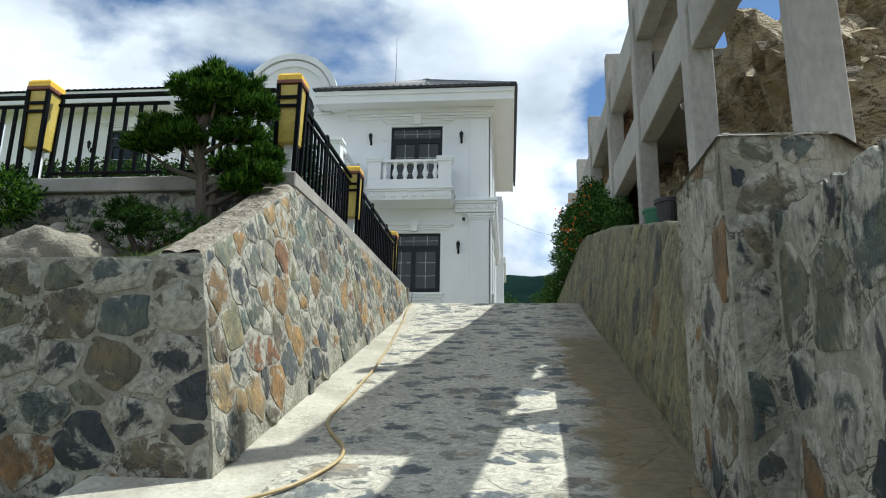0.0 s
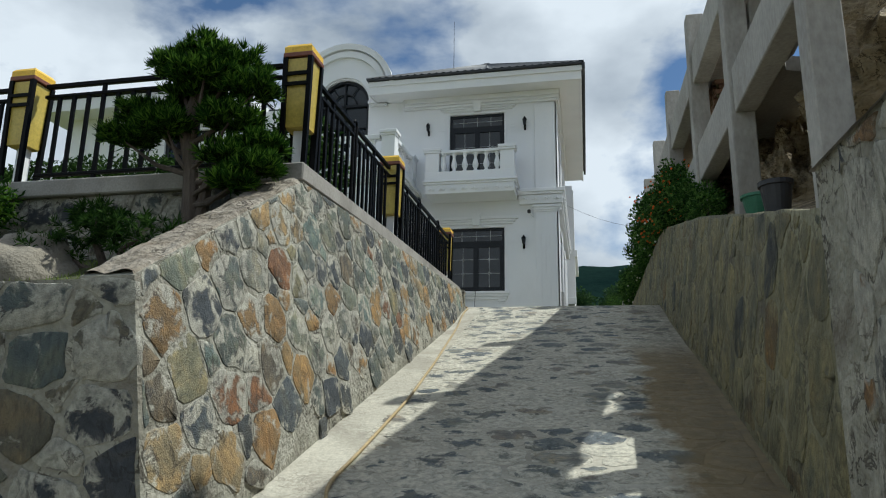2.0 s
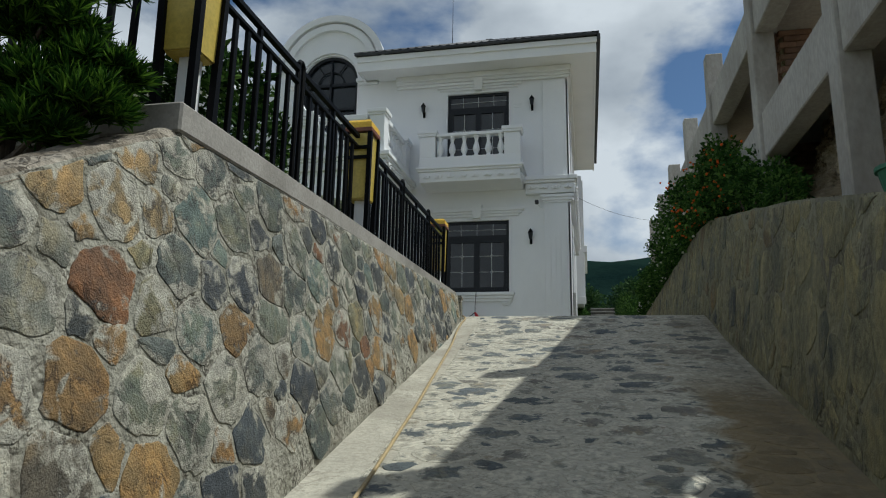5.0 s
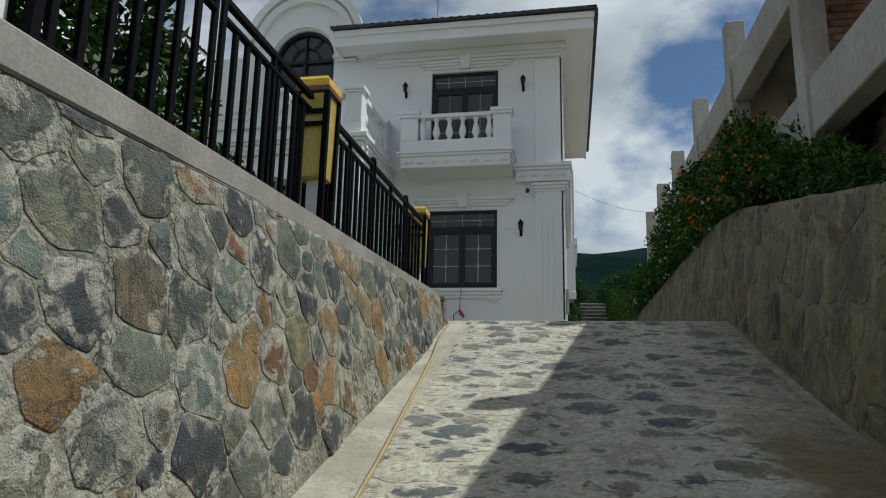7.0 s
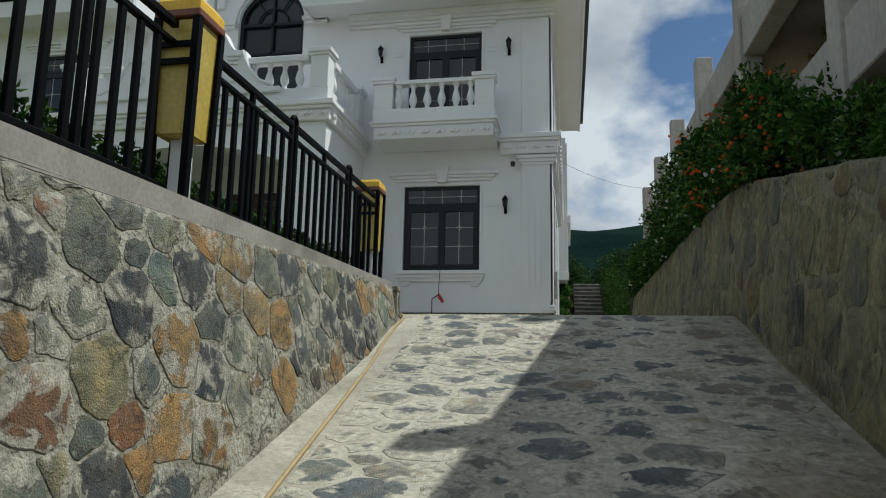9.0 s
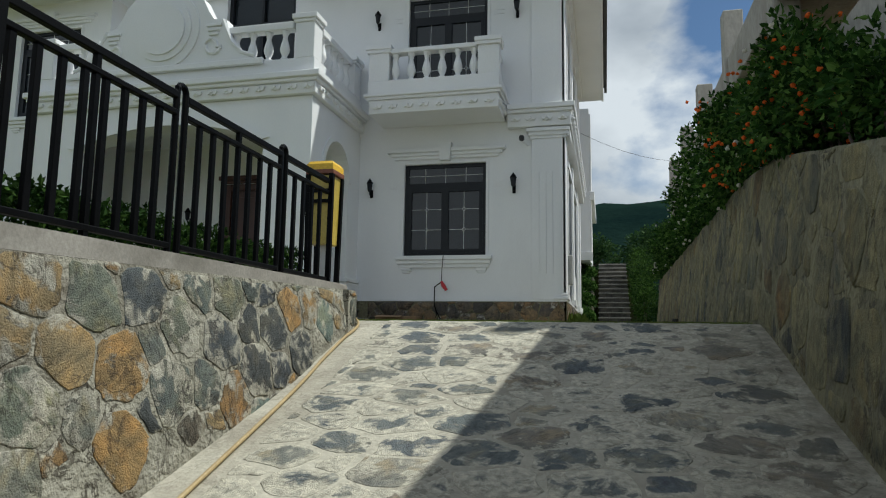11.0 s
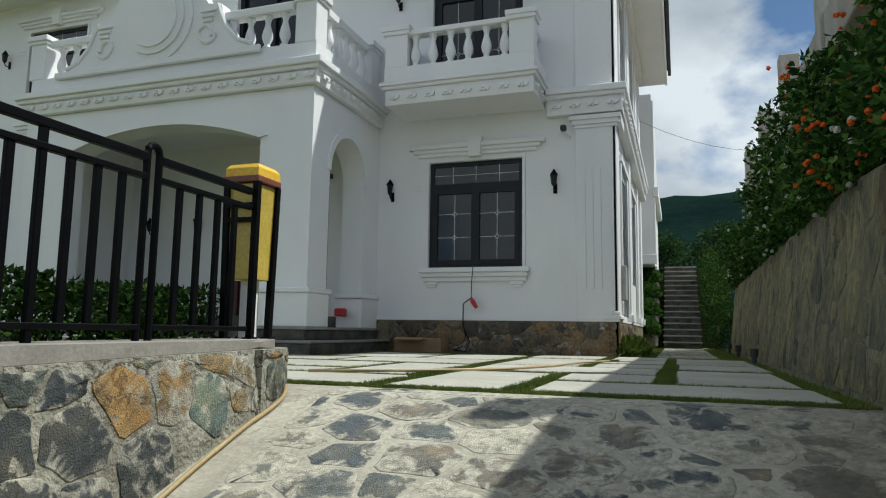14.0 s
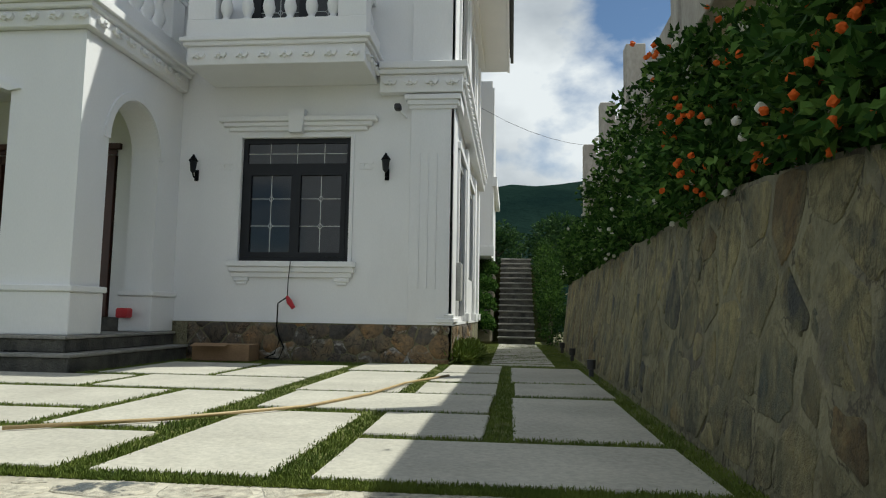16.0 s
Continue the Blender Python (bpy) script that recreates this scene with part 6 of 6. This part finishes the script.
for c, rad in blobs[::2]:
    bm = bmesh.new()
    b0 = (right_face(min(c[1], 26.9), 1) + 0.3, c[1], right_top(c[1]) - 0.1)
    tube(bm, [b0, ((b0[0] + c[0]) / 2, c[1] + 0.1, (b0[2] + c[2]) / 2 + 0.05), c], [0.014, 0.01, 0.004], 5)
    part("stem", bm, M_BARK, lantana)
for mat_, n_fl, size, ymin, ymax, lab in ((M_ORANGE, 330, 0.0185, 12.2, 16.4, "round orange flower head"), (M_PETAL, 280, 0.021, 13.5, 27.0, "small white flower head")):
    heads = []
    for _ in range(4):
        bm2 = bmesh.new()
        bmesh.ops.create_icosphere(bm2, subdivisions=2, radius=size)
        for v in bm2.verts:
            v.co *= 1 + rng.uniform(-0.36, 0.26)
        me = mesh_of(bm2, "flower")
        me.materials.append(mat_)
        heads.append(me)
    for k in range(n_fl):
        c, rad = rng.choice([b for b in blobs if ymin < b[0][1] < ymax])
        p, d = in_blob(c, (rad[0] * 1.1, rad[1] * 1.1, rad[2] * 1.1), rng, 0.94)
        if d.x > 0.2:
            p.x = 2 * c[0] - p.x
        if k % 3 and mat_ is M_ORANGE:
            p = last + Vector((rng.gauss(0, 0.08), rng.gauss(0, 0.16), rng.gauss(0, 0.10)))
        else:
            last = p
        ob = new("flower", heads[k % 4])
        ob.parent = lantana
        ob.matrix_basis = pose(p.x, p.y, p.z, rng.uniform(0, 360), rng.uniform(0, 360), 0)
        ob["label"] = lab
bush("wall_shrub", [((1.75, 10.5, 4.35), (0.2, 0.35, 0.2)), ((1.85, 11.2, 4.6), (0.25, 0.4, 0.3))], 1800, 0.06, 0.03, M_LEAF, "sparse green weeds on top of the wall", "weeds", 44, base=(1.8, 10.8, 4.1))
bush("corner_grass", [((-0.45, 21.4, 3.58), (0.28, 0.5, 0.2)), ((-0.4, 22.3, 3.58), (0.25, 0.6, 0.17)), ((-0.4, 23.4, 3.56), (0.2, 0.6, 0.15))], 4500, 0.12, 0.012, M_GRASS, "tuft of green grass at the house corner", "grass", 45, 0.6, 0.5, wood=False)
for k in range(4):
    bush("terrace_shrub", [((-0.7, 29.3 + k, 4.1 + 0.55 * k), (0.5, 0.35, 0.28)), ((-0.45, 29.15 + k, 4.0 + 0.55 * k), (0.33, 0.4, 0.26))], 2600, 0.09, 0.045, M_LEAF, "green shrub in a terraced garden bed", "shrub", 50 + k)
bush("path_shrub", [((1.35, 28.2 + 0.8 * k, 4.2 + 0.35 * k), (0.4, 0.6, 0.7)) for k in range(6)], 6000, 0.1, 0.05, M_HEDGE, "dense dark green shrubs beside the steps", "shrub", 60, base=(1.3, 28.3, 3.5))

# far trees and the hill
for k in range(8):
    r = random.Random(70 + k)
    c = (-9 + k * 2.9 + r.uniform(-0.6, 0.6), 44 + r.uniform(-3, 4), 6.0)
    t = thing("garden_tree", (0, 0, 0), "round dark green tree behind the house", "tree")
    bm = bmesh.new()
    tube(bm, [(c[0], c[1], 5.9), (c[0] + 0.1, c[1], 7.0), (c[0], c[1], 8.2)], [0.14, 0.11, 0.05], 7)
    bl = [((c[0] + r.uniform(-1, 1), c[1] + r.uniform(-1, 1), 7.6 + r.uniform(-0.4, 0.9)), (r.uniform(0.7, 1.1), r.uniform(0.7, 1.1), r.uniform(0.5, 0.8))) for _ in range(6)]
    for q, _ in bl:
        tube(bm, [(c[0], c[1], 7.0), q], [0.06, 0.02], 5)
    part("trunk", bm, M_BARK, t)
    pts = []
    for q, rad in bl:
        for _ in range(420):
            p, d = in_blob(q, rad, r, 0.5)
            pts.append((p, d * 0.6))
    part("crown", leaves(pts, 0.24, 0.13, r, 0.8, 0.1), M_FAR, t)
bm = bmesh.new()
prev = None
for i in range(91):
    a = radians(-60 + i * 2.0)
    row = []
    for j in range(9):
        d = 260 + j * 35
        h = -2 + 140 * (1 - ((j - 8) / 8) ** 2) * (0.71 - 0.16 * math.sin(a) + 0.10 * noise.noise((math.sin(a) * 2.2 + 4.1, math.cos(a) * 2.2, 0)) + 0.03 * noise.noise((a * 30, j * 0.9, 0)) + 0.012 * noise.noise((a * 120, j * 2.0, 0)))
        row.append(bm.verts.new((math.sin(a) * d, math.cos(a) * d, h)))
    if prev:
        for j in range(8):
            bm.faces.new((prev[j], prev[j + 1], row[j + 1], row[j]))
    prev = row
tagged(part("backdrop_hill", bm, M_FARHILL, smoothed=True), "distant dark green wooded hill", "hill", "", "structure")

# ---------- small things ----------
bm = bmesh.new()
path = [(-1.9, 3.2), (-1.55, 3.75), (-1.28, 4.05), (-1.12, 4.45), (-1.14, 4.75), (-1.30, 5.05), (-1.43, 5.4), (-1.44, 5.9), (-1.45, 6.6), (-1.47, 7.4), (-1.53, 8.3), (-1.58, 9.0), (-1.66, 9.9), (-1.72, 10.6), (-1.80, 11.5), (-1.88, 12.2), (-1.91, 12.7), (-1.925, 13.1), (-2.03, 13.35), (-2.2, 13.5)]
smoothed_path = []
for k in range(len(path) - 1):
    for q in range(4):
        p0, p1, p2, p3 = path[max(k - 1, 0)], path[k], path[k + 1], path[min(k + 2, len(path) - 1)]
        u = q / 4
        smoothed_path.append(tuple(0.5 * (2 * p1[i] + (p2[i] - p0[i]) * u + (2 * p0[i] - 5 * p1[i] + 4 * p2[i] - p3[i]) * u * u + (3 * p1[i] - p0[i] - 3 * p2[i] + p3[i]) * u ** 3) for i in (0, 1)))
tube(bm, [(x, y, ramp_z(y) + 0.013) for x, y in smoothed_path], 0.0125, 8)
tagged(part("garden_hose", bm, M_HOSE, smoothed=True), "ochre garden hose lying along the ramp wall", "hose")
bm = bmesh.new()
tube(bm, [(-2.6, 14.6, S + 0.022), (-1.9, 15.1, S + 0.02), (-1.2, 15.9, S + 0.02), (-0.9, 16.8, S + 0.02), (-0.75, 17.8, S + 0.02), (-0.4, 18.8, S + 0.02)], 0.0125, 8)
tagged(part("garden_hose", bm, M_HOSE, smoothed=True), "ochre garden hose lying across the slabs", "hose")

cb = thing("cardboard_box", (-3.85, 20.62, S), "open flattened brown cardboard box by the wall", "box")
part("box_body", boxes((-0.46, 0.40, -0.2, 0.2, 0.0, 0.24), bev=0.006), M_CARD, cb)
bm = bmesh.new()
prism(bm, [(-0.2, 0.25), (-0.2, 0.256), (-0.36, 0.22), (-0.36, 0.214)], "x", -0.42, 0.1)
part("flap", bm, M_CARD, cb)

cable = thing("extension_cable", (0, 0, 0), "black cable with a red plug hanging from the window", "cable")
bm = bmesh.new()
tube(bm, [(-3.03, 20.85, 5.0), (-3.05, 20.84, 4.7), (-3.06, 20.86, 4.45)], 0.007, 6)
tube(bm, [(-3.06, 20.86, 4.45), (-3.2, 20.85, 4.35), (-3.2, 20.84, 4.0), (-3.14, 20.82, 3.8), (-3.2, 20.78, 3.6), (-3.32, 20.72, 3.54), (-3.1, 20.7, 3.53), (-3.05, 20.75, 3.7), (-3.16, 20.8, 3.9)], 0.012, 6)
part("cord", bm, M_BLACK, cable)
bm = bmesh.new()
tube(bm, [(-3.06, 20.84, 4.46), (-3.02, 20.84, 4.38), (-2.95, 20.84, 4.28)], [0.02, 0.045, 0.03], 8)
part("plug", bm, M_RED, cable)

tagged(part("red_basin", boxes((-5.35, -5.18, 20.12, 20.3, 4.1, 4.24), bev=0.02), M_RED), "small red plastic box on the porch", "box")
tagged(part("red_basin", boxes((-6.3, -6.05, 20.5, 20.75, 4.1, 4.24), bev=0.02), M_RED), "small red plastic box on the porch", "box")
meter = thing("meter_box", (-0.58, 21.75, 4.75), "grey metal meter box on the side wall", "meter box")
part("case", boxes((-0.035, 0.10, -0.18, 0.18, -0.3, 0.3), bev=0.01), M_PALEPOT, meter)


def pot(x, y, z, r, h, m, lab, plant=True):
    t = thing("plant_pot", (x, y, z), lab, "plant pot")
    bm2 = bmesh.new()
    lathe(bm2, [(r * 0.72, 0), (r * 0.95, h * 0.85), (r * 1.06, h * 0.86), (r * 1.06, h), (r * 0.92, h), (r * 0.9, h * 0.9)], 20)
    part("pot", bm2, m, t)
    bm2 = bmesh.new()
    lathe(bm2, [(r * 0.9, h * 0.86), (r * 0.6, h * 0.9)], 16)
    part("soil", bm2, M_SOIL, t)
    return t


pot(1.80, 8.2, right_top(8.2) - 0.02, 0.15, 0.2, M_GREENPOT, "round green plastic plant pot on the wall")
pot(1.80, 7.55, right_top(7.55) - 0.02, 0.14, 0.3, M_DARKPOT, "dark plastic plant pot with pale rim")
tagged(part("white_board", boxes((1.84, 1.88, 7.75, 7.9, right_top(7.8) - 0.04, right_top(7.8) + 0.28)), M_WHITE), "narrow white board leaning on the wall top", "board")
for y in (19.4, 22.4, 25.0):
    bm = bmesh.new()
    lathe(bm, [(0.03, 0), (0.03, 0.1), (0.05, 0.11), (0.055, 0.22)], 10, (right_base(y) - 0.12, y, S - 0.02))
    tagged(part("garden_lamp", bm, M_DARKPOT), "small dark garden spotlight at the wall foot", "garden lamp", "garden spotlights")
for k, (x, y, turn) in enumerate(((-5.62, 18.42, 20), (-5.48, 18.40, -8))):
    sandal = thing("sandal", (x, y, 3.702), "worn sandal with a yellow strap on the porch step", "sandal", "sandals")
    sandal.matrix_basis = pose(x, y, 3.70, 0, 0, turn)
    bm = bmesh.new()
    prism(bm, [(0.045 * math.cos(radians(a)) * (1.0 if math.sin(radians(a)) > 0 else 0.8), 0.125 * math.sin(radians(a))) for a in range(0, 360, 20)], "z", 0.0, 0.022)
    part("sole", bm, M_DARKPOT, sandal)
    bm = bmesh.new()
    tube(bm, [(-0.043, 0.03, 0.02), (-0.03, 0.04, 0.055), (0.0, 0.045, 0.068), (0.03, 0.04, 0.055), (0.043, 0.03, 0.02)], 0.014, 6)
    part("strap", bm, M_CAP, sandal)
bm = bmesh.new()
tube(bm, [(-0.55 + 3.4 * k, 29 + 5 * k, 9.6 + 0.2 * k - 0.8 * k * (1 - k) + 0.3) for k in (0, 0.2, 0.4, 0.6, 0.8, 1.0)], 0.006, 5)
tagged(part("overhead_wire", bm, M_BLACK), "thin black overhead wire behind the house", "wire")

# ---------- stones of walls, ramp and plinth ----------
rng = random.Random(101)
LEFT = [(4.24, 0.9), (8.5, 2.02), (12.95, 3.30), (12.95, 3.72), (6.38, 3.60), (4.24, 2.42)]
polys = cells(LEFT, 0.245, 0.024, rng, 0.92)
polys = [p for p in polys if all(q[1] > ramp_z(q[0]) - 0.05 for q in p)]
lay_stones(polys, lambda u, v, d: (left_face(u, v) + d, u, v), 0.0045, rng, M_STONE, wall_left)


def round_end(u):
    """Place and outward direction on the curved end of the ramp wall, by degrees."""
    return -2.45 + 0.485 * math.cos(radians(u)), 12.98 + 0.70 * math.sin(radians(u)), Vector((math.cos(radians(u)) / 0.485, math.sin(radians(u)) / 0.70)).normalized()


def on_round_end(u, v, d):
    ex, ey, nrm = round_end(u * 100)
    return ex + nrm.x * d, ey + nrm.y * d, v


polys = cells([(0.04, 3.40), (0.88, 3.46), (0.88, 3.72), (0.04, 3.72)], 0.25, 0.03, rng, 1.0)
lay_stones(polys, on_round_end, 0.005, rng, M_STONE, wall_left)
polys = cells([(-5.2, 0.8), (-1.80, 0.8), (-2.02, 2.38), (-5.2, 2.38)], 0.29, 0.036, rng, 0.78)
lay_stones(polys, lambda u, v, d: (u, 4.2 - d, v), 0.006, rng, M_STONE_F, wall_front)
polys = cells([(-6.2, 2.7), (-2.66, 2.95), (-2.66, 3.58), (-6.2, 3.58)], 0.3, 0.03, rng, 0.8)
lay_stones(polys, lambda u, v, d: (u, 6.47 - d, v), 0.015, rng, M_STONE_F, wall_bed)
polys = cells([(1.14, 0.75), (1.64, 0.75), (1.64, 2.84), (1.15, 2.84)], 0.26, 0.035, rng, 1.25)
lay_stones(polys, lambda u, v, d: (u, PIER_Y - d, v), 0.007, rng, M_STONE_F, wall_right_end)
polys = cells([(PIER_Y + 0.04, 0.9), (4.15, 0.95), (4.15, 2.84), (PIER_Y + 0.04, 2.84)], 0.28, 0.035, rng, 1.1)
lay_stones(polys, lambda u, v, d: (1.12 - d, u, v), 0.008, rng, M_STONE_W, wall_right_end)
polys = cells([(-3.0, 0.0), (3.4, 0.0), (3.4, 2.40), (-3.0, 2.40)], 0.28, 0.045, rng, 1.35)
polys = [p for p in polys if min(q[1] for q in p) > ramp_z(p[0][0])]
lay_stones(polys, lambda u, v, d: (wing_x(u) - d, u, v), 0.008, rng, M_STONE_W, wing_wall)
polys = cells([(4.3, 0.02), (26.8, 0.02), (26.8, 0.985), (4.3, 0.985)], 0.29, 0.05, rng, 0.80)
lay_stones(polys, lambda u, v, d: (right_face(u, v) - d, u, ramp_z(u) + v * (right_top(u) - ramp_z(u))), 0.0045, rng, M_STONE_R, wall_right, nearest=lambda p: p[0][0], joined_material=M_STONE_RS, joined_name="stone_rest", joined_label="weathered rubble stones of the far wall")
polys = cells([(-1.38, 2.2), (1.08, 2.2), (1.3, 13.68), (-1.74, 13.68)], 0.30, 0.042, rng, 0.70)
lay_stones(polys, lambda u, v, d: (u, v, ramp_z(v) - 0.012 + d), 0.0032, rng, M_RAMP, ramp_body, nearest=lambda p: abs(p[0][1] - 8.5), joined_material=M_RAMP_S, joined_name="stone_rest", joined_label="flat stones set in the ramp")
polys = cells([(-4.66, 3.45), (-0.6, 3.45), (-0.6, 4.05), (-4.66, 4.05)], 0.24, 0.012, rng, 1.0)
lay_stones(polys, lambda u, v, d: (u, 20.955 - d, v), 0.010, rng, M_PLINTH, plinth)
polys = cells([(21.0, 3.45), (26.0, 3.45), (26.0, 4.05), (21.0, 4.05)], 0.25, 0.015, rng, 1.0)
lay_stones(polys, lambda u, v, d: (-0.56 + d, u, v), 0.010, rng, M_PLINTH, plinth)
